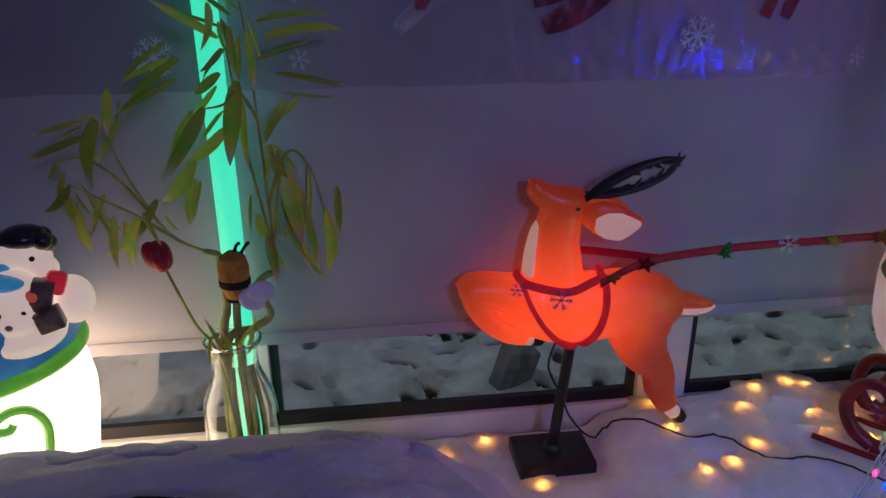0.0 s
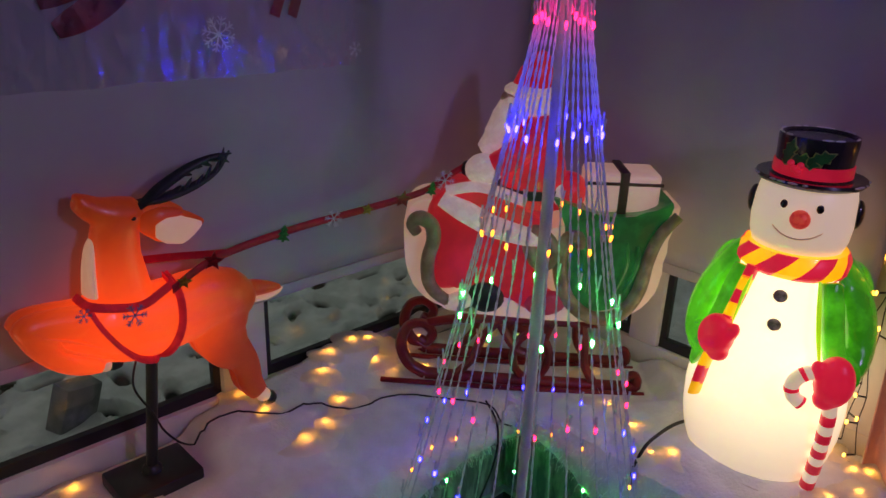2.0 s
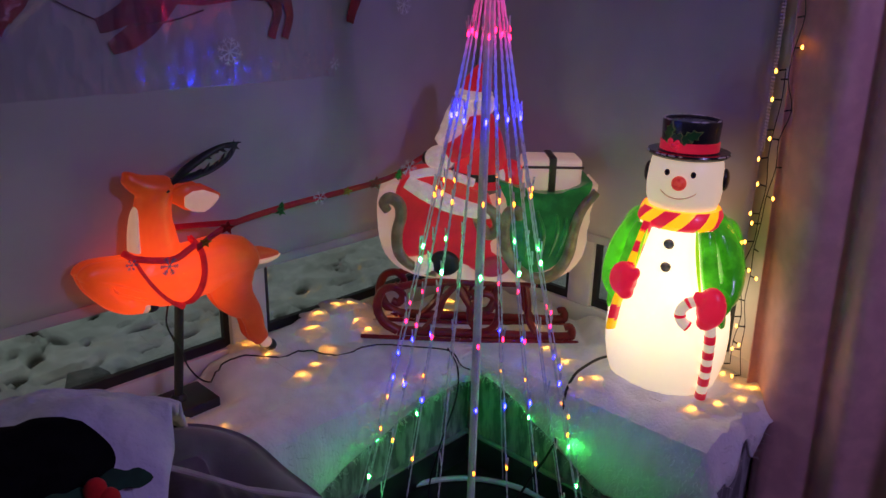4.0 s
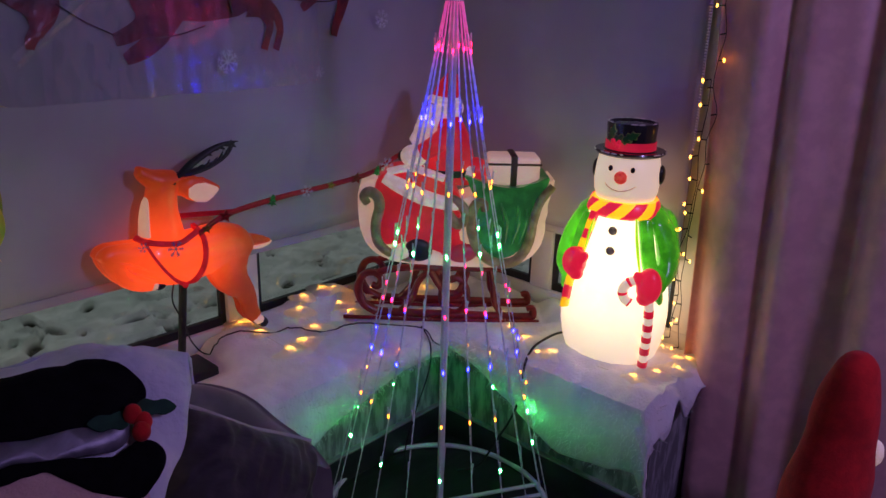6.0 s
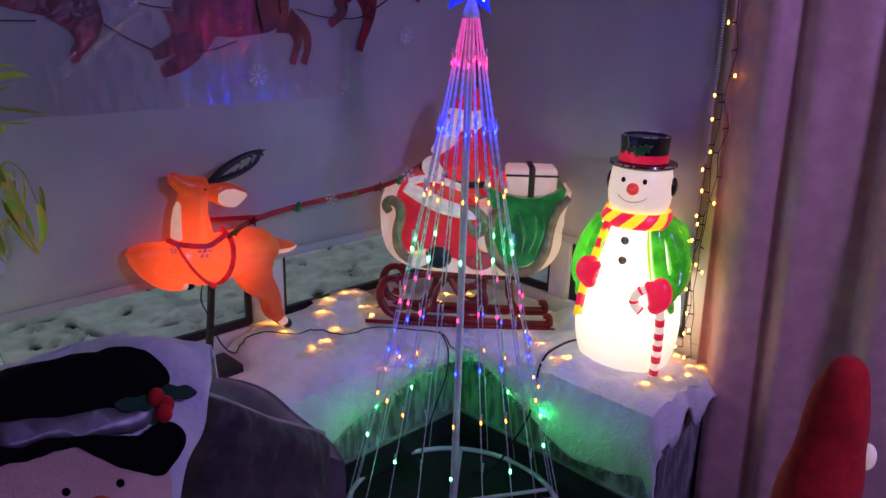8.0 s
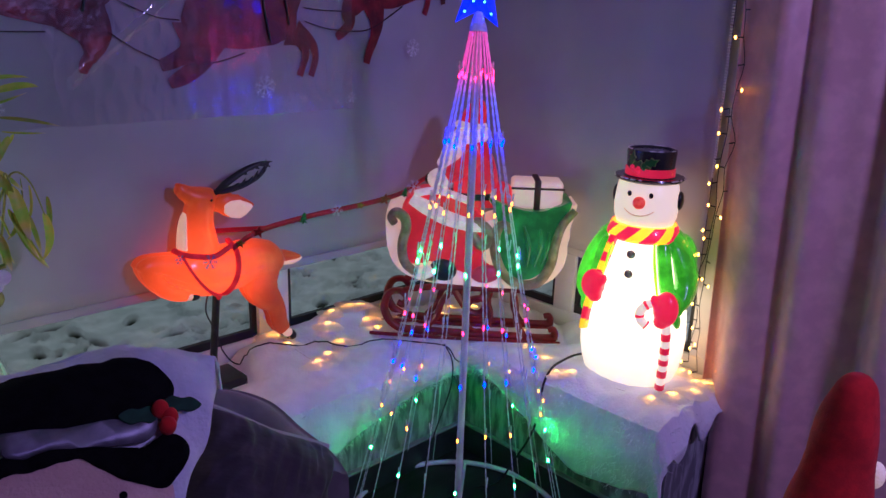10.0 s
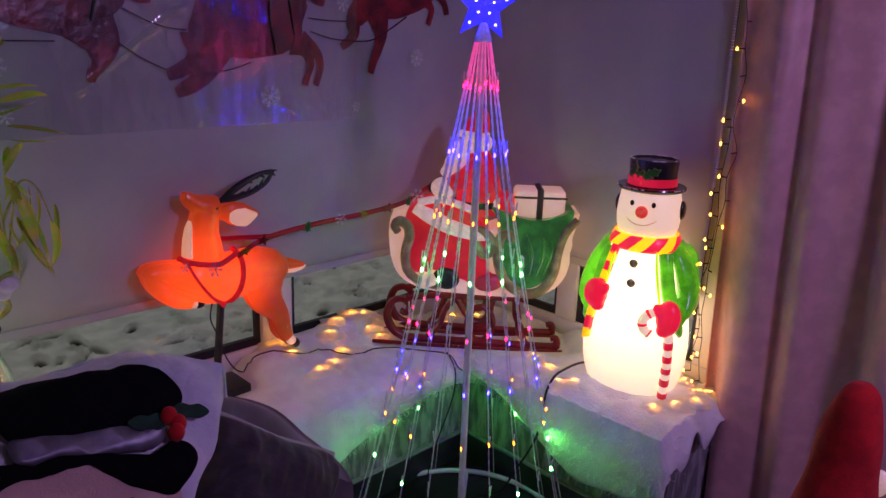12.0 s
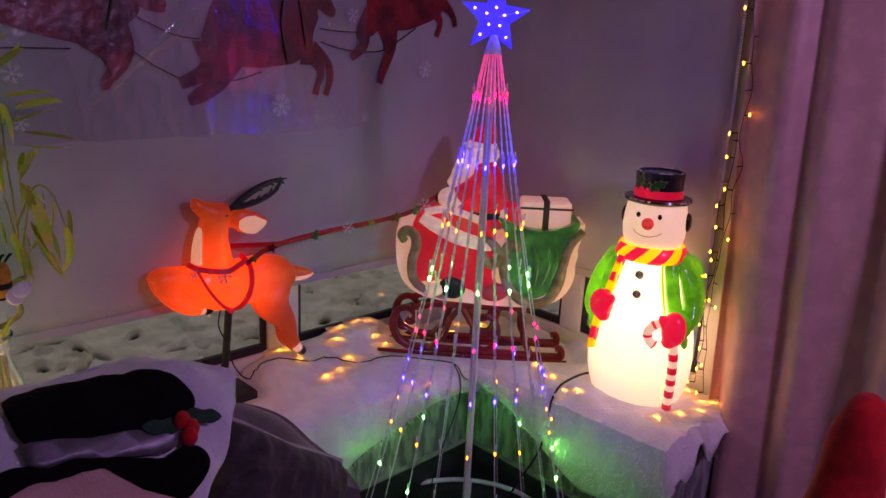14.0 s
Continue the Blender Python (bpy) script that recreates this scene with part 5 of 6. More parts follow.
M_SHOOT = mat("yellow_green_shoot", (0.46, 0.48, 0.10), 0.5, (0.30, 0.34, 0.06), 30)
VU, VV = -1.553, 0.195


def leaf_material():
    m = mat("bamboo_leaf", (0.34, 0.56, 0.05), 0.4, (0.64, 0.52, 0.08), 3, random_tint=0.4)
    n, l = m.node_tree.nodes, m.node_tree.links
    b = n["Principled BSDF"]
    old = b.inputs["Base Color"].links[0].from_socket
    co, sep, mr, mix = n.new("ShaderNodeTexCoord"), n.new("ShaderNodeSeparateXYZ"), n.new("ShaderNodeMapRange"), n.new("ShaderNodeMix")
    l.new(co.outputs["Object"], sep.inputs[0])
    l.new(sep.outputs["X"], mr.inputs[0])
    mr.inputs[1].default_value, mr.inputs[2].default_value = 0.72, 0.9
    mix.data_type = "RGBA"
    mix.inputs[7].default_value = (0.72, 0.55, 0.36, 1)
    l.new(mr.outputs[0], mix.inputs[0])
    l.new(old, mix.inputs[6])
    l.new(mix.outputs[2], b.inputs["Base Color"])
    tl, sh, out = n.new("ShaderNodeBsdfTranslucent"), n.new("ShaderNodeMixShader"), n["Material Output"]
    l.new(mix.outputs[2], tl.inputs["Color"])
    sh.inputs[0].default_value = 0.4
    l.new(b.outputs[0], sh.inputs[1])
    l.new(tl.outputs[0], sh.inputs[2])
    l.new(sh.outputs[0], out.inputs[0])
    return m


def vase_and_plant():
    va = thing("glass_vase", pose(VU, VV, SILL + 0.004), "clear glass bottle vase with a rolled rim", "vase")
    prof = [(0.060, 0.0), (0.068, 0.01), (0.071, 0.10), (0.071, 0.27), (0.066, 0.305), (0.052, 0.34), (0.044, 0.365), (0.043, 0.405), (0.051, 0.418), (0.053, 0.424), (0.049, 0.428), (0.040, 0.420), (0.040, 0.365), (0.048, 0.335), (0.062, 0.30), (0.067, 0.26), (0.067, 0.10), (0.064, 0.016), (0.055, 0.012)]
    g = part("glass_body", lathe(prof, 40), M_VASE, va)
    g.visible_shadow = False
    part("rim", tube([(0.050 * math.cos(a), 0.050 * math.sin(a), 0.425) for a in np.linspace(0, 6.2832, 33)], 0.0042, 8, cap=False), M_VASE, va, "rolled glass rim")
    pl = thing("lucky_bamboo", pose(VU, VV, SILL + 0.012), "lucky bamboo with drooping half-dried yellow-green leaves in a vase", "plant")
    stems = [[(0.0, 0.0, 0.01), (-0.012, 0.005, 0.24), (-0.009, 0.0, 0.41), (0.046, -0.005, 0.441), (0.076, -0.008, 0.471), (0.053, -0.004, 0.517), (0.071, 0.0, 0.542), (0.096, 0.0, 0.55)],
             [(-0.015, 0.01, 0.01), (-0.016, 0.0, 0.39), (-0.002, 0.0, 0.485), (-0.005, 0.0, 0.556), (-0.006, 0.0, 0.586), (-0.030, 0.0, 0.596)],
             [(0.02, 0.0, 0.01), (0.012, 0.0, 0.41), (0.020, 0.0, 0.537), (0.013, 0.0, 0.58)]]
    shoots = [[(0.096, 0.0, 0.55), (0.092, 0.0, 0.60), (0.088, 0.004, 0.73), (0.083, 0.006, 0.84), (0.080, 0.004, 0.94), (0.070, 0.0, 1.05)], [(0.092, 0.0, 0.58), (0.075, -0.01, 0.70), (0.060, -0.01, 0.80), (0.045, 0.0, 0.95)],
              [(0.092, 0.0, 0.60), (0.110, -0.02, 0.72), (0.116, -0.025, 0.78), (0.125, -0.03, 0.75)], [(0.089, 0.0, 0.68), (0.13, -0.02, 0.775), (0.165, -0.03, 0.755), (0.188, -0.035, 0.67)],
              [(0.084, 0.0, 0.83), (0.06, -0.02, 0.88), (0.035, -0.025, 0.86), (0.005, -0.03, 0.855)],
              [(-0.030, 0.0, 0.596), (-0.080, 0.0, 0.627), (-0.116, 0.0, 0.686), (-0.153, 0.004, 0.772), (-0.163, 0.004, 0.839), (-0.148, 0.0, 0.888)], [(-0.080, 0.0, 0.627), (-0.13, -0.02, 0.675), (-0.18, -0.02, 0.705), (-0.23, -0.02, 0.735)],
              [(-0.10, 0.0, 0.655), (-0.165, 0.01, 0.74), (-0.215, 0.01, 0.77), (-0.25, 0.0, 0.765)]]
    for st in stems:
        part("stem", tube(st, [0.0085, 0.008, 0.0075, 0.007, 0.0065, 0.006], 10, steps=6), M_STEM, pl)
    for st in shoots:
        part("shoot", tube(st, [0.0034, 0.0028, 0.0022, 0.0014], 7, steps=6), M_SHOOT, pl, "thin yellow-green shoot")
    for k in range(5):
        x = (-0.03, -0.01, 0.012, 0.03, 0.04)[k]
        part("stem", tube([(x * 0.6, 0.02 * (-1) ** k, 0.012), (x, 0.02 * (-1) ** k, 0.2), (x * 0.7, 0.0, 0.36)], 0.006, 8, steps=4), M_STEM, pl)
    M_LEAF = leaf_material()
    blades = []
    for droop, curl in ((0.25, 0.0), (0.55, 0.15), (0.9, -0.2), (1.3, 0.1)):
        def f(s, t, droop=droop, curl=curl):
            w = 0.105 * 1.75 * (s + 0.02) ** 0.55 * max(0.0, 1 - s) ** 0.85 + 0.0025
            ang = droop * s * 1.25
            x, z = (math.sin(ang) / max(droop * 1.25, 0.01)), -(1 - math.cos(ang)) / max(droop * 1.25, 0.01)
            y = (t - 0.5) * 2 * w + curl * s * s
            return (x, y, z + 0.35 * abs(t - 0.5) * w * 2)
        blades.append(to_mesh(grid(12, 4, f), "leaf", M_LEAF))
    r = random.Random(12)

    def leaf(x0, z0, x1, z1, w, y0=0.0):
        """One blade from where it joins its shoot to its tip, turned a little on its own axis."""
        a, e = Vector((x0, y0 - 0.012, z0)), Vector((x1, y0 - 0.03 + r.uniform(-0.03, 0.02), z1))
        d = e - a
        n = Vector((r.uniform(-0.45, 0.45), -1, r.uniform(-0.1, 0.5)))
        n = (n - d * n.dot(d) / d.length_squared).normalized()
        sd = n.cross(d.normalized())
        m = Matrix((d.normalized(), sd, n)).transposed().to_4x4()
        m.translation = a
        o = new("leaf", r.choice(blades[:3]))
        o.parent = pl
        o.matrix_basis = m @ Matrix.Diagonal((d.length * 1.12, w * 7.0, d.length * 1.12, 1))
    crown = [(0.036, 0.964, -0.048, 1.022, 0.014), (0.025, 1.018, 0.039, 0.957, 0.013), (0.109, 0.963, 0.231, 1.005, 0.016), (0.121, 0.907, 0.232, 0.895, 0.009), (0.082, 0.973, 0.092, 0.897, 0.014), (0.055, 0.981, 0.055, 0.919, 0.013),
             (0.033, 0.909, -0.017, 0.867, 0.018), (-0.029, 0.931, -0.140, 0.874, 0.016), (-0.037, 0.900, -0.132, 0.863, 0.012), (0.07, 1.04, 0.02, 1.12, 0.016), (0.07, 1.05, 0.13, 1.11, 0.016), (0.06, 1.03, -0.03, 1.07, 0.014)]
    droop = [(0.003, 0.856, -0.064, 0.746, 0.023), (0.035, 0.822, -0.020, 0.752, 0.019), (-0.022, 0.767, -0.075, 0.668, 0.023), (0.060, 0.897, 0.033, 0.773, 0.029), (0.136, 0.863, 0.088, 0.812, 0.016), (0.126, 0.746, 0.144, 0.632, 0.029),
             (0.121, 0.682, 0.153, 0.533, 0.019), (0.189, 0.671, 0.218, 0.546, 0.021), (0.099, 0.778, 0.139, 0.722, 0.019), (0.164, 0.744, 0.170, 0.605, 0.008), (0.071, 0.669, 0.080, 0.602, 0.016), (0.087, 0.635, 0.096, 0.558, 0.018)]
    side = [(-0.170, 0.839, -0.224, 0.745, 0.025), (-0.191, 0.836, -0.252, 0.835, 0.009), (-0.195, 0.811, -0.278, 0.785, 0.012), (-0.230, 0.730, -0.266, 0.669, 0.014), (-0.236, 0.715, -0.237, 0.652, 0.014), (-0.223, 0.691, -0.215, 0.610, 0.019),
            (-0.125, 0.670, -0.181, 0.592, 0.023), (-0.169, 0.672, -0.176, 0.600, 0.014), (-0.145, 0.888, -0.147, 0.828, 0.016), (-0.177, 0.712, -0.194, 0.674, 0.013), (-0.205, 0.713, -0.154, 0.627, 0.006), (-0.121, 0.678, -0.095, 0.628, 0.008)]
    for sprays, y0 in ((crown, 0.0), (droop, -0.01), (side, 0.0)):
        for q in sprays:
            leaf(*q, y0)
        for q in sprays + sprays[::2]:
            # smaller leaves behind the front ones
            dx, dz = r.uniform(-0.03, 0.03), r.uniform(-0.04, 0.04)
            leaf(q[0] + dx, q[1] + dz, q[0] + dx + 0.75 * (q[2] - q[0]) + r.uniform(-0.02, 0.02), q[1] + dz + 0.75 * (q[3] - q[1]), q[4] * r.uniform(0.35, 0.8), y0 + r.uniform(0.0, 0.05))
    for k in range(4):
        leaf(-0.01 + 0.012 * k, 0.40, -0.035 + 0.03 * k, 0.47 - 0.012 * (k % 2), 0.008, -0.01)
    # rose on a wire stem
    ro = thing("artificial_rose", pose(VU, VV, SILL + 0.02), "dark red artificial rose bud on a thin stem in the vase", "flower")
    part("rose_stem", tube([(0.0, -0.02, 0.02), (-0.02, -0.02, 0.36), (-0.06, -0.02, 0.46), (-0.095, -0.02, 0.565)], 0.0030, 6, steps=6), M_STEM, ro)
    M_ROSE = mat("dark_red_petal", (0.48, 0.02, 0.03), 0.4, (0.28, 0.01, 0.015), 40, 0.3, 120)
    for k in range(5):
        a = k * 1.257
        part("petal", ball((-0.105 + 0.008 * math.cos(a), -0.02 + 0.008 * math.sin(a), 0.592), 0.017, 0.015, 0.028, turn=pose(0, 0, 0, 12 * math.sin(a), -18 + 12 * math.cos(a), 0), seg=12), M_ROSE, ro)
    for k in range(3):
        o = new("leaf", blades[2])
        o.parent = ro
        o.matrix_basis = pose(-0.02 - 0.005 * k, -0.02, 0.37 + 0.03 * k, 30, -50 + 30 * k, 140 - 120 * k) @ Matrix.Diagonal((0.06, 0.06, 0.06, 1))
    # felt bee
    be = thing("felt_bee", pose(VU + 0.025, VV - 0.05, SILL + 0.575), "yellow and black felt bee ornament with white wings", "ornament")
    M_BEE = mat("yellow_felt", (0.55, 0.26, 0.03), 0.9, (0.42, 0.19, 0.02), 60, 0.4, 200)
    M_BFELT = mat("black_felt", (0.012, 0.012, 0.012), 0.95)
    part("bee_body", lathe([(0.004, -0.045), (0.018, -0.035), (0.024, -0.015), (0.026, 0.0), (0.027, 0.02), (0.022, 0.04), (0.008, 0.05)], 20), M_BEE, be)
    for z0, z1, rr in ((-0.014, 0.002, 0.0275), (-0.042, -0.034, 0.018)):
        part("bee_stripe", lathe([(rr * 0.9, z0), (rr, z0 + 0.003), (rr, z1 - 0.003), (rr * 0.9, z1)], 20), M_BFELT, be, "black felt stripe")
    for sg in (0, 1):
        part("wing", ball((0.028 + 0.016 * sg, -0.012, -0.018 + 0.014 * sg - 0.02), 0.026, 0.006, 0.020, turn=pose(0, 0, 0, 0, 40 - 30 * sg, 20)), mat("white_felt", (0.7, 0.7, 0.75), 0.9, (0.62, 0.62, 0.68), 60), be, "white felt wing")
        part("antenna", tube([(0.004 + 0.012 * sg, 0, 0.046), (0.010 + 0.016 * sg, -0.004, 0.062), (0.016 + 0.016 * sg, -0.004, 0.066)], 0.003, 6, steps=3), M_BFELT, be)
    return pl


vase_and_plant()


# ---- lit bear figure at the far end of the sill ----
GB = dict(centre=(0, 0, 0.2), reach=0.55)
M_LB_WHITE = mat("lit_white_shell", (0.85, 0.83, 0.76), 0.4, (0.80, 0.77, 0.68), 5, glow=4.5, glow_colour=(1.0, 0.74, 0.48), **GB)
M_LB_BLUE = mat("lit_blue_paint", (0.03, 0.22, 0.40), 0.35, (0.015, 0.11, 0.26), 9, glow=0.5, coat=0.3)
M_LB_GREEN = mat("lit_green_paint", (0.10, 0.42, 0.03), 0.35, glow=0.5, coat=0.3)
M_LB_PALE = mat("pale_moulded_plastic", (0.78, 0.72, 0.62), 0.4, (0.7, 0.64, 0.54), 9, glow=0.42, glow_colour=(1.0, 0.80, 0.58), coat=0.2)


def bear_lamp():
    b = thing("bear_lamp", pose(-1.985, 0.16, SILL), "glowing white plastic lamp of bear cubs in a blue sack", "figure lamp")
    part("body", lathe([(0.11, 0), (0.128, 0.01), (0.145, 0.10), (0.166, 0.22), (0.180, 0.31), (0.184, 0.36), (0.178, 0.41), (0.168, 0.44), (0.15, 0.46)], 48, 0.95), M_LB_WHITE, b)
    bn = lathe([(0.14, 0.445), (0.166, 0.448), (0.175, 0.47), (0.171, 0.495), (0.178, 0.52), (0.170, 0.54), (0.14, 0.545)], 48, 0.92)
    for v in bn.verts:
        v.co.z += 0.06 * v.co.x + 0.006 * math.sin(14 * math.atan2(v.co.y, v.co.x))
        v.co.xy *= 1 + 0.012 * wob(v.co.x * 2, v.co.y * 2, v.co.z * 5, 8)
    part("blue_sack_rim", bn, M_LB_BLUE, b, "blue moulded sack rim")
    gp = [(0.172 * math.cos(a), 0.159 * math.sin(a), 0.448 + 0.012 * math.cos(a)) for a in np.linspace(0, 6.283, 49)]
    part("green_piping", tube(gp, 0.014, 10, cap=False), M_LB_GREEN, b, "bright green piping")
    curl = []
    for th, z in ((-44, 0.24), (-42, 0.30), (-40, 0.365), (-45, 0.402), (-54, 0.415), (-62, 0.407), (-64, 0.390), (-58, 0.384), (-55, 0.393)):
        rr = float(np.interp(z, (0.22, 0.31, 0.36, 0.41), (0.166, 0.180, 0.184, 0.178))) * 1.012
        curl.append((rr * math.cos(radians(th)), 0.95 * rr * math.sin(radians(th)), z))
    part("green_curl", tube(curl, [0.007, 0.008, 0.008, 0.008, 0.008, 0.007], 8, steps=6), M_LB_GREEN, b, "green painted curl")
    # lower cub: head, muzzle and shoulder, cheek, eyes, blue cap band
    hd = bmesh.new()
    ball((0.110, -0.055, 0.575), 0.062, 0.055, 0.058, bm=hd)
    ball((0.128, -0.105, 0.556), 0.028, 0.026, 0.020, bm=hd)
    ball((0.11, -0.06, 0.52), 0.075, 0.07, 0.04, bm=hd)
    melt(part("bear_head", hd, M_LB_PALE, b), 0.005, 4)
    for x, y, z in ((0.108, -0.112, 0.572), (0.142, -0.106, 0.572)):
        part("eye", ball((x, y, z), 0.0042), M_BLACK, b)
    part("bear_nose", ball((0.127, -0.131, 0.560), 0.006, 0.004, 0.005), M_PEWTER, b)
    part("cheek", ball((0.153, -0.090, 0.594), 0.010, 0.007, 0.011), mat("coral_cheek", (0.85, 0.14, 0.09), 0.5, glow=0.3), b)
    part("cap_band", ball((0.108, -0.080, 0.617), 0.036, 0.030, 0.012, turn=pose(0, 0, 0, 0, 8, 0)), M_LB_BLUE, b, "blue cap band")
    # upper cub: tilted head, muzzle, black hair, ear muff, scarf and rounded shoulder
    uh = bmesh.new()
    ball((0.124, -0.02, 0.634), 0.045, 0.040, 0.046, bm=uh)
    ball((0.158, -0.038, 0.622), 0.026, 0.024, 0.022, bm=uh)
    ball((0.118, -0.02, 0.595), 0.040, 0.036, 0.030, bm=uh)
    ball((0.186, -0.015, 0.553), 0.036, 0.036, 0.044, bm=uh)
    melt(part("cub_head", uh, M_LB_PALE, b), 0.005, 4)
    hair = bmesh.new()
    for k in range(9):
        a = radians(-20 + 26 * k)
        ball((0.135 + 0.030 * math.cos(a), -0.024 + 0.026 * math.sin(a), 0.667 - 0.006 * (k % 3)), 0.017, 0.016, 0.015, bm=hair, seg=10)
    ball((0.130, -0.022, 0.672), 0.038, 0.034, 0.020, bm=hair)
    ball((0.094, -0.03, 0.650), 0.014, 0.02, 0.026, bm=hair)
    part("black_hair", hair, M_HAT, b, "glossy black curled hair")
    part("eye", ball((0.152, -0.058, 0.646), 0.0045), M_BLACK, b)
    part("blue_earmuff", ball((0.103, -0.058, 0.620), 0.017, 0.012, 0.020), M_LB_BLUE, b, "blue ear muff")
    part("red_scarf", box(-0.016, 0.016, -0.014, 0.014, -0.018, 0.020, 0.008), M_SL_RED, b, "red scarf", at=pose(0.180, -0.058, 0.602, 0, 22, 15))
    part("red_scarf", box(-0.024, 0.020, -0.010, 0.010, -0.006, 0.007, 0.005), M_SL_RED, b, "red scarf", at=pose(0.158, -0.064, 0.606, 0, -8, 10))
    for x, y, z, w, h, a in ((0.163, -0.078, 0.590, 0.017, 0.026, 18), (0.172, -0.088, 0.552, 0.020, 0.018, -14)):
        part("brown_parcel", box(-w, w, -0.014, 0.014, -h, h, 0.003), mat("brown_parcel_paint", (0.20, 0.14, 0.10), 0.4, (0.12, 0.08, 0.055), 40, coat=0.3), b, "small brown parcel", at=pose(x, y, z, 0, a, 12))
    return b


bear_lamp()


# ---- sofa, blanket, cushion ----
M_SOFA = mat("mauve_grey_velvet", (0.17, 0.135, 0.148), 0.75, (0.12, 0.096, 0.105), 10, 0.15, 300, sheen=0.3)
M_CUSH = mat("dark_mauve_velvet", (0.060, 0.048, 0.053), 0.75, (0.033, 0.026, 0.03), 9, 0.6, 16, sheen=0.12, stretch=(1, 1, 2.2))
M_BLANKET = mat("pale_lilac_fleece", (0.78, 0.79, 0.82), 0.95, (0.64, 0.66, 0.74), 9, 0.9, 45, sheen=0.3)
M_MOTIF = mat("faint_blue_print", (0.50, 0.54, 0.68), 0.95, (0.40, 0.44, 0.60), 20, 0.5, 60, sheen=0.4)
M_BFLEECE = mat("black_fleece", (0.004, 0.004, 0.0045), 1.0, (0.006, 0.006, 0.007), 40, 0.3, 200)
M_BFLEECE.node_tree.nodes["Principled BSDF"].inputs["Specular IOR Level"].default_value = 0.08
M_FACE = mat("cream_pink_fleece", (0.78, 0.52, 0.44), 0.95, (0.66, 0.42, 0.36), 12, 0.5, 160, sheen=0.4)
M_SILVER = mat("silver_satin_band", (0.26, 0.25, 0.28), 0.45, (0.14, 0.13, 0.16), 12, 0.10, 60, metal=0.6)
M_FELT_RED = mat("red_felt", (0.66, 0.012, 0.012), 0.9, (0.52, 0.008, 0.008), 40, 0.15, 220, sheen=0.1)
M_FELT_GREEN = mat("green_felt", (0.01, 0.07, 0.035), 0.9, (0.007, 0.045, 0.02), 30)
M_ORANGE = mat("orange_felt", (0.75, 0.16, 0.06), 0.9, (0.65, 0.12, 0.05), 30, 0.3, 200)

BV = (0.02, -0.03, -0.08, -0.20, -0.34, -0.40, -0.45, -0.50, -0.57, -0.65, -0.75, -0.90, -1.05)
BZ = (0.62, 0.765, 0.805, 0.850, 0.895, 0.912, 0.875, 0.825, 0.755, 0.67, 0.57, 0.47, 0.42)
EV, EU = (-1.05, -0.80, -0.622, -0.574, -0.524, -0.46, -0.30, -0.07, 0.02), (-1.62, -1.54, -1.43, -1.375, -1.31, -1.262, -1.17, -1.05, -1.04)


def cover(u, v, lift=0.0):
    """Height of the blanket over the padded sofa back: highest at its front ridge, falling away at the end."""
    z = float(np.interp(v, BV[::-1], BZ[::-1]))
    z = sum(float(np.interp(v + d, BV[::-1], BZ[::-1])) for d in (-0.02, 0, 0.02)) / 3
    e = float(np.interp(v, EV, EU))
    soft = min(1.0, max(0.0, (v + 0.5) / 0.4))
    fall = max(0.0, u - e + 0.12 + 0.22 * soft)
    z -= (2.2 + 0.0 * soft) * fall * fall * (0.75 + 0.0 * soft)
    fold = 0.014 * wob(u * 1.0, v * 1.0, 3.0, 7) + 0.007 * wob(u, v, 4.0, 19) + 0.003 * wob(u, v, 5.0, 45)
    fold += 0.008 * math.sin((u * 0.9 + v * 0.35) * 60) * min(1, max(0, (u - float(np.interp(v, EV, EU)) + 0.22) * 6))
    return (u, v - 0.9 * lift if v < -0.42 else v, z + fold + lift)


def sofa():
    s = thing("sofa", pose(0, 0, 0), "mauve-grey velvet sofa standing against the low window wall", "sofa")
    part("sofa_back", box(-2.6, -1.10, -0.42, -0.03, FLOOR + 0.05, 0.62, 0.09, 6), M_SOFA, s)
    part("seat", box(-2.6, -1.12, -1.05, -0.28, FLOOR + 0.05, 0.34, 0.05, 4), M_SOFA, s)
    b = bmesh.new()
    path = smooth_path([(-1.16, -0.12, 0.55), (-1.07, -0.12, 0.54), (-1.01, -0.16, 0.505), (-0.985, -0.25, 0.46), (-0.975, -0.36, 0.44), (-0.985, -0.44, 0.42)], 6)
    rings = []
    for i, q in enumerate(path):
        d = (path[min(i + 1, len(path) - 1)] - path[max(i - 1, 0)]).normalized()
        sd = Vector((d.y, -d.x, 0)).normalized()
        prof = [(-0.075, -q.z + FLOOR + 0.05), (-0.078, 0.0), (-0.06, 0.055), (0.0, 0.085), (0.06, 0.055), (0.078, 0.0), (0.075, -q.z + FLOOR + 0.05)]
        rings.append([b.verts.new(q + sd * x + Vector((0, 0, z))) for x, z in smooth_prof(prof)])
    for r0, r1 in zip(rings, rings[1:]):
        for k in range(len(r0) - 1):
            b.faces.new((r0[k], r0[k + 1], r1[k + 1], r1[k]))
    b.faces.new(rings[0])
    b.faces.new(rings[-1][::-1])
    part("armrest", b, M_SOFA, s, "rounded velvet armrest")
    return s


def smooth_prof(prof):
    return [(p.x, p.z) for p in smooth_path([(x, 0, z) for x, z in prof], 4)]


sofa()


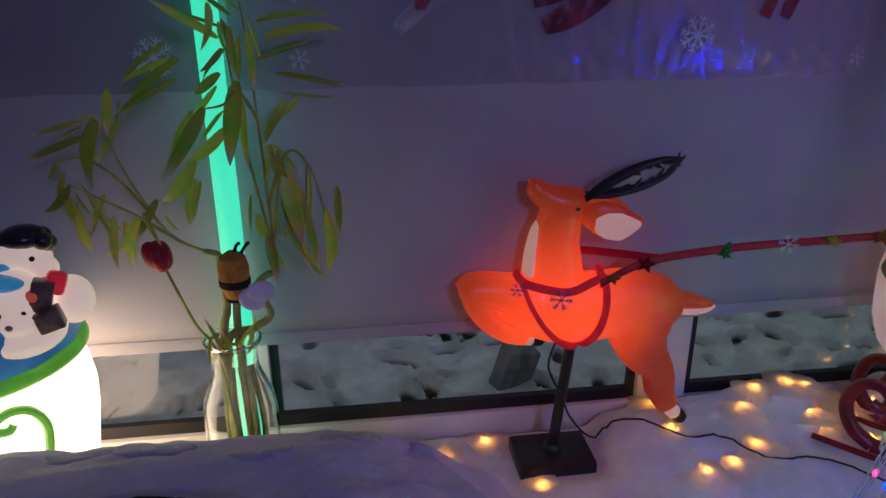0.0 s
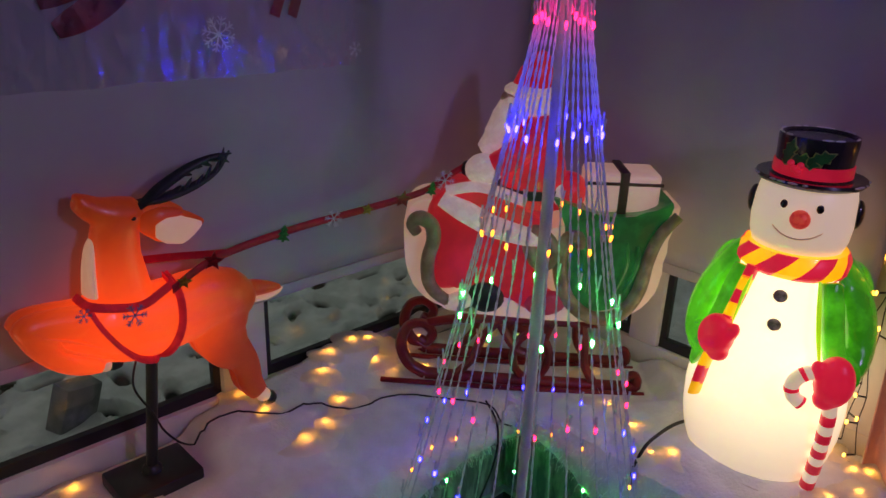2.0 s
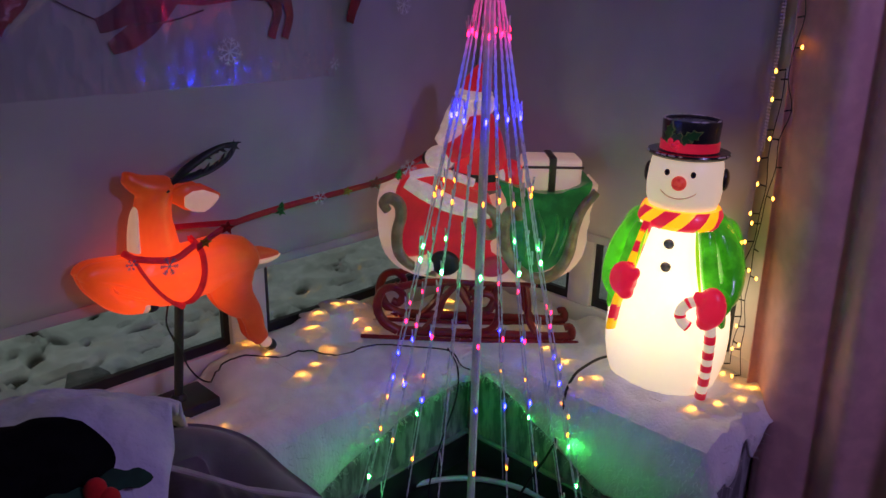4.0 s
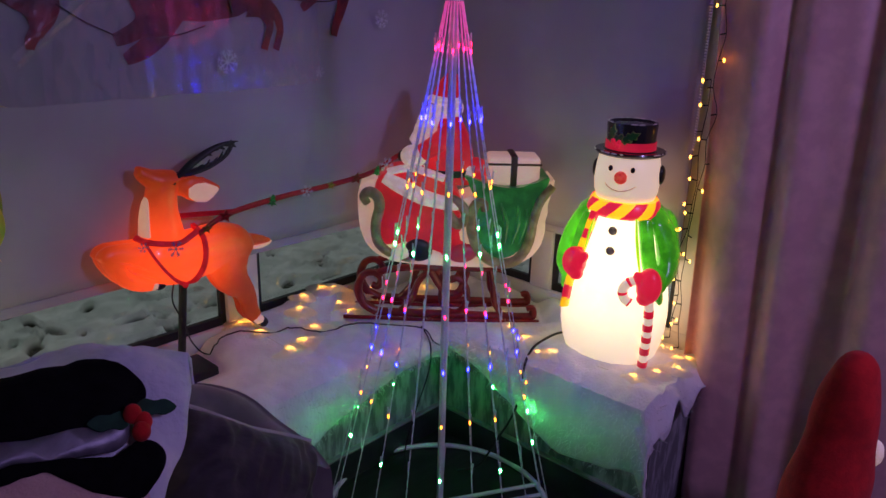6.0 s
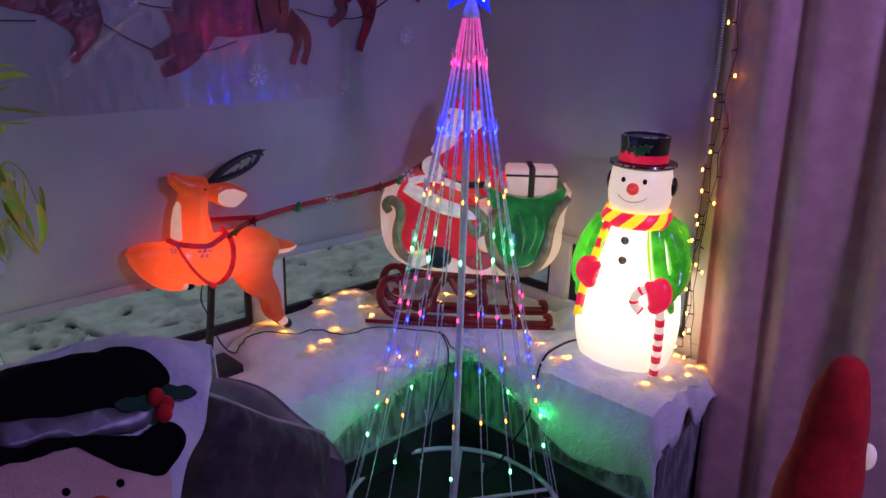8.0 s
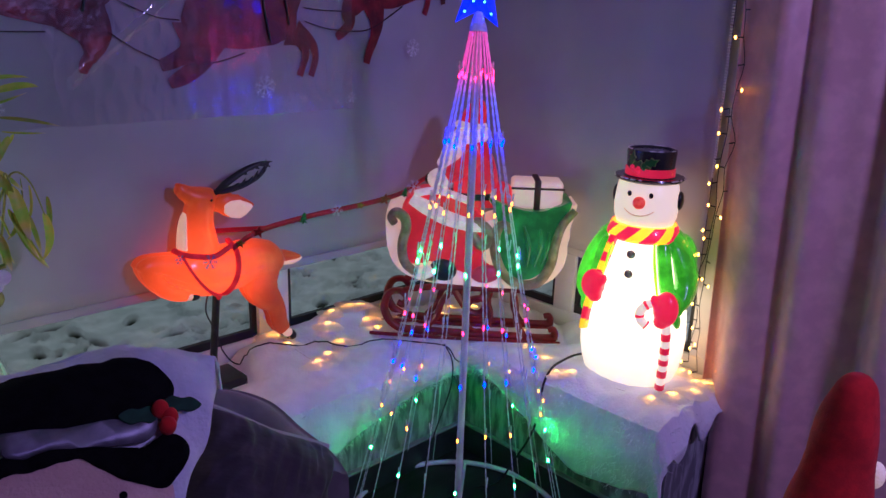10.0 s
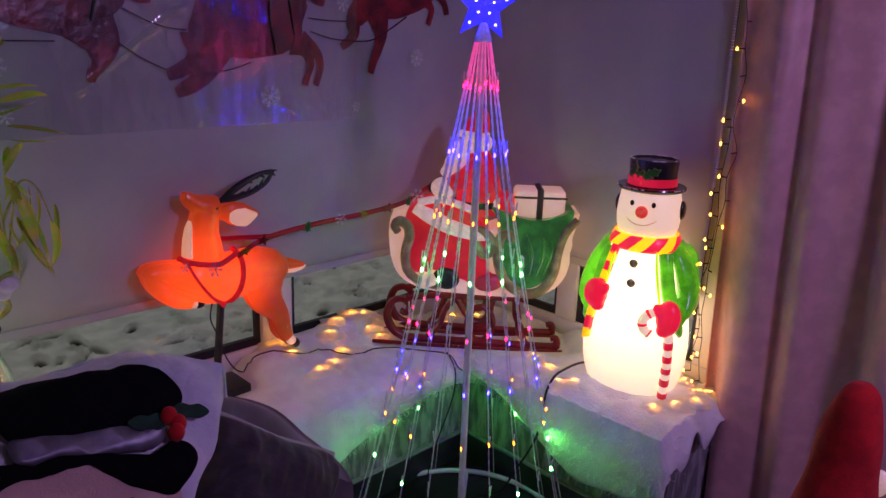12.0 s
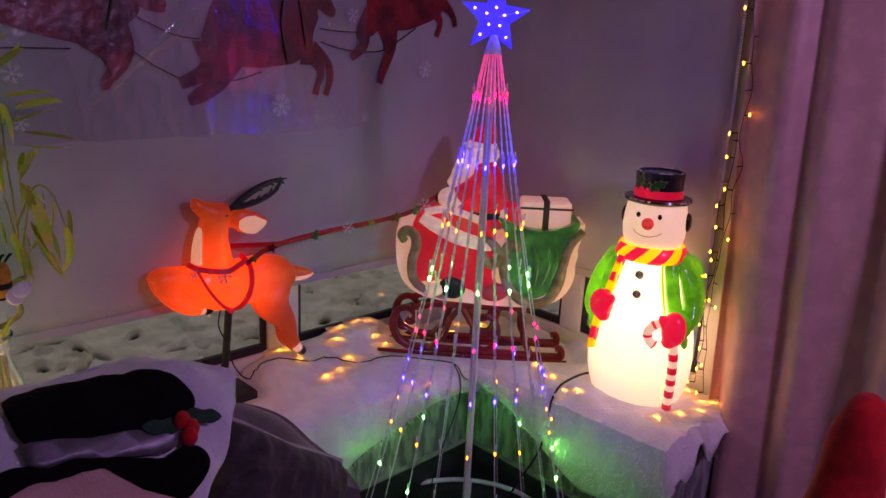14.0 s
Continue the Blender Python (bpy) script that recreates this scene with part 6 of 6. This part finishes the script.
def fleece():
    bl = thing("fleece_blanket", pose(0, 0, 0), "pale lilac fleece blanket with snowman face spread over the sofa", "blanket")
    f = lambda s, t: cover(-2.5 + (float(np.interp(0.02 - 1.07 * t, EV, EU)) + 2.5) * s, 0.02 - 1.07 * t)
    solid(part("fleece", grid(130, 100, f), M_BLANKET, bl), 0.008, 1.0)

    def patch(name, outline, material, lift, label):
        """A piece of cloth sewn on, cut to a smooth outline in u, v."""
        b = slab([(u, v) for u, v in outline], 0, 0.003, steps=5)
        bmesh.ops.delete(b, geom=[q for q in b.faces if len(q.verts) == 4], context="FACES_ONLY")
        faces = sorted(b.faces, key=lambda q: q.calc_center_median().y)
        bmesh.ops.delete(b, geom=faces[1:], context="FACES")
        us, vs = [q.co.x for q in b.verts], [q.co.z for q in b.verts]
        for ax, lo, hi in ((0, min(us), max(us)), (2, min(vs), max(vs))):
            k = lo + 0.02
            while k < hi:
                p, nr = [0, 0, 0], [0, 0, 0]
                p[ax], nr[ax] = k, 1
                bmesh.ops.bisect_plane(b, geom=list(b.verts) + list(b.edges) + list(b.faces), plane_co=p, plane_no=nr)
                k += 0.02
        for q in b.verts:
            q.co = Vector(cover(q.co.x, q.co.z, lift))
        return solid(part(name, b, material, bl, label), 0.004, 1.0)
    patch("hat_crown", [(-1.655, -0.345), (-1.60, -0.325), (-1.50, -0.345), (-1.416, -0.385), (-1.365, -0.425), (-1.352, -0.455), (-1.367, -0.48), (-1.395, -0.503), (-1.437, -0.503), (-1.518, -0.487), (-1.613, -0.470), (-1.655, -0.464), (-1.668, -0.42)], M_BFLEECE, 0.016, "black top hat crown")
    patch("hat_ribbon", [(-1.66, -0.462), (-1.613, -0.466), (-1.518, -0.483), (-1.418, -0.500), (-1.41, -0.508), (-1.436, -0.527), (-1.53, -0.512), (-1.594, -0.495), (-1.655, -0.494), (-1.664, -0.48)], M_SILVER, 0.020, "silver satin hat band")
    patch("hat_brim", [(-1.80, -0.490), (-1.702, -0.486), (-1.664, -0.490), (-1.632, -0.485), (-1.594, -0.489), (-1.53, -0.510), (-1.455, -0.530), (-1.403, -0.530), (-1.375, -0.545), (-1.378, -0.562), (-1.404, -0.576), (-1.453, -0.580), (-1.495, -0.564), (-1.531, -0.536), (-1.56, -0.518), (-1.607, -0.512), (-1.671, -0.513), (-1.75, -0.520), (-1.80, -0.51)], M_BFLEECE, 0.017, "black hat brim")
    patch("snowman_face", [(-1.95, -0.48), (-1.66, -0.505), (-1.565, -0.508), (-1.50, -0.553), (-1.435, -0.572), (-1.42, -0.585), (-1.45, -0.63), (-1.52, -0.72), (-1.65, -0.80), (-1.9, -0.80), (-2.05, -0.7)], M_FACE, 0.013, "cream-pink appliqued face")
    for cu, cv, k, a in ((-1.62, -0.13, 0.055, 0.3), (-1.74, -0.12, 0.045, -0.2), (-1.33, -0.12, 0.05, 0.8), (-1.22, -0.10, 0.035, -0.6), (-1.46, -0.20, 0.04, 0.1), (-1.85, -0.22, 0.05, 0.9)):
        patch("printed_motif", [(cu + k * (1 + 0.25 * math.sin(3 * q)) * math.cos(q + a), cv + 0.7 * k * (1 + 0.2 * math.cos(2 * q)) * math.sin(q + a)) for q in np.linspace(0, 5.6, 9)], M_MOTIF, 0.0095, "faint blue-grey printed motif")
    for u, v in ((-1.593, -0.566), (-1.508, -0.579)):
        part("eye", ball(cover(u, v, 0.012), 0.009, 0.009, 0.010, seg=12), M_BFLEECE, bl)
    part("carrot_nose", ball(cover(-1.556, -0.598, 0.014), 0.026, 0.020, 0.020), M_ORANGE, bl, "orange felt nose")
    for du, dv, a in ((-0.036, 0.010, 195), (0.042, 0.014, 20)):
        lf = slab([(-0.036, 0), (-0.016, 0.018), (0.0, 0.012), (0.02, 0.016), (0.040, 0), (0.02, -0.013), (0.0, -0.010), (-0.016, -0.016)], -0.003, 0.003, 0.001)
        part("holly_leaf", lf, M_FELT_GREEN, bl, "dark green felt holly leaf", at=Matrix.Translation(cover(-1.40 + du, -0.505 + dv, 0.024)) @ pose(0, 0, 0, -45, 0, 0) @ pose(0, 0, 0, 0, a, 0))
    for du, dv in ((0.0, 0.008), (0.002, -0.016), (0.012, -0.004)):
        part("berry", ball(cover(-1.402 + du, -0.508 + dv, 0.026), 0.016, 0.014, 0.019), M_FELT_RED, bl, "red felt berry")
    return bl


fleece()


def leaning():
    """The cushion leans in the corner of the sofa, turned on one corner."""
    x = Vector((0.813, -0.083, -0.578)).normalized()
    z = -Vector((-0.50, -0.45, -0.73))
    z = (z - x * z.dot(x)).normalized()
    y = z.cross(x)
    m = Matrix((x, y, z)).transposed().to_4x4()
    m.translation = Vector((-1.207, -0.553, 0.571)) + y * 0.04
    return m


def cushion():
    c = thing("cushion", leaning(), "dark mauve velvet cushion with piped edge on the sofa", "cushion")

    def f(sgn):
        def g(s, t):
            x, z = (s - 0.5) * 2, (t - 0.5) * 2
            k = (1 - x ** 4) * (1 - z ** 4)
            pinch = 1 - 0.06 * (1 - abs(x * z))
            wide = 1 + 0.10 * (1 - z)
            rim = max(x * x, z * z) ** 2
            wrinkle = 0.012 * math.sin(16 * (x - 0.6 * z) + 4 * wob(x, z, 7, 1.5)) * max(0.0, abs(x) - 0.25) + 0.010 * wob(x, z, sgn, 2.2) + 0.008 * wob(x * 2.5, z, sgn + 3, 3.5) + 0.004 * math.sin(13 * (x + 0.35 * z) + 3 * wob(x, z, 1, 2)) * rim + 0.003 * math.sin(11 * (z - 0.5 * x)) * rim
            return (0.174 * x * pinch * wide, sgn * (0.088 * max(k, 0) ** 0.42 + wrinkle * min(1, 4 * k)), 0.174 * z * pinch)
        return g
    b = grid(56, 56, f(-1))
    grid(56, 56, f(1), bm=b)
    bmesh.ops.remove_doubles(b, verts=b.verts, dist=0.0005)
    part("cover", b, M_CUSH, c)
    e = []
    for x0, z0, x1, z1 in ((-1, -1, 1, -1), (1, -1, 1, 1), (1, 1, -1, 1), (-1, 1, -1, -1)):
        for k in range(8):
            x, z = x0 + (x1 - x0) * k / 8, z0 + (z1 - z0) * k / 8
            p = 1 - 0.06 * (1 - abs(x * z))
            e.append((0.174 * x * p * (1 + 0.10 * (1 - z)), 0, 0.174 * z * p))
    e.append(e[0])
    part("piping", tube(e, 0.0100, 8, cap=False), mat("velvet_piping", (0.42, 0.34, 0.36), 0.7, sheen=0.4), c, "velvet piping")
    return c


cushion()


# ---- gnome with a red felt hat ----
def gnome():
    g = thing("felt_gnome", pose(-0.43, -1.41, FLOOR), "gnome decoration with tall red felt hat", "gnome decoration")
    hat = loft([((0, 0, 0.42), 0.115, 0.105), ((-0.005, 0, 0.56), 0.105, 0.098), ((0.0, 0, 0.70), 0.085, 0.08), ((0.012, 0, 0.83), 0.067, 0.064), ((0.02, 0, 0.93), 0.052, 0.049), ((0.024, 0, 0.985), 0.036, 0.034), ((0.024, 0, 1.007), 0.014, 0.014)], 28, steps=6)
    for v in hat.verts:
        n = 0.010 * wob(v.co.x, v.co.y, v.co.z, 12) + 0.001 * wob(v.co.x, v.co.y, v.co.z, 45)
        v.co.x += n
        v.co.y += n
    part("hat", hat, M_FELT_RED, g, "tall red felt hat")
    # The fur's added emission brightens trim, beard and tuft here too.
    tr = tube([(0.128 * math.cos(a), 0.118 * math.sin(a), 0.43) for a in np.linspace(0, 6.283, 33)], 0.028, 10, cap=False)
    part("hat_trim", tr, M_FUR, g, "white fur hat trim")
    part("body", lathe([(0.12, 0.0), (0.15, 0.05), (0.155, 0.2), (0.13, 0.36), (0.10, 0.43)], 30), mat("grey_fabric", (0.25, 0.24, 0.26), 0.9, bump=0.3), g)
    part("beard", ball((-0.06, -0.08, 0.30), 0.08, 0.07, 0.14), M_FUR, g, "white beard")
    part("nose", ball((-0.08, -0.10, 0.41), 0.03), M_SKIN, g)
    part("pompom", ball((0.098, -0.05, 0.775), 0.018, 0.018, 0.030), M_FUR, g, "white fur tuft")
    return g


gnome()


# ---- half-buried block outside ----
tagged(part("concrete_block", box(-0.09, 0.09, -0.05, 0.05, -0.10, 0.17, 0.012), mat("grey_concrete", (0.22, 0.23, 0.23), 0.9, (0.14, 0.15, 0.15), 18, 0.4, 80), at=pose(-0.59, 1.96, -0.40, 8, 14, 20)), "grey concrete block half buried in the trodden snow", "block")
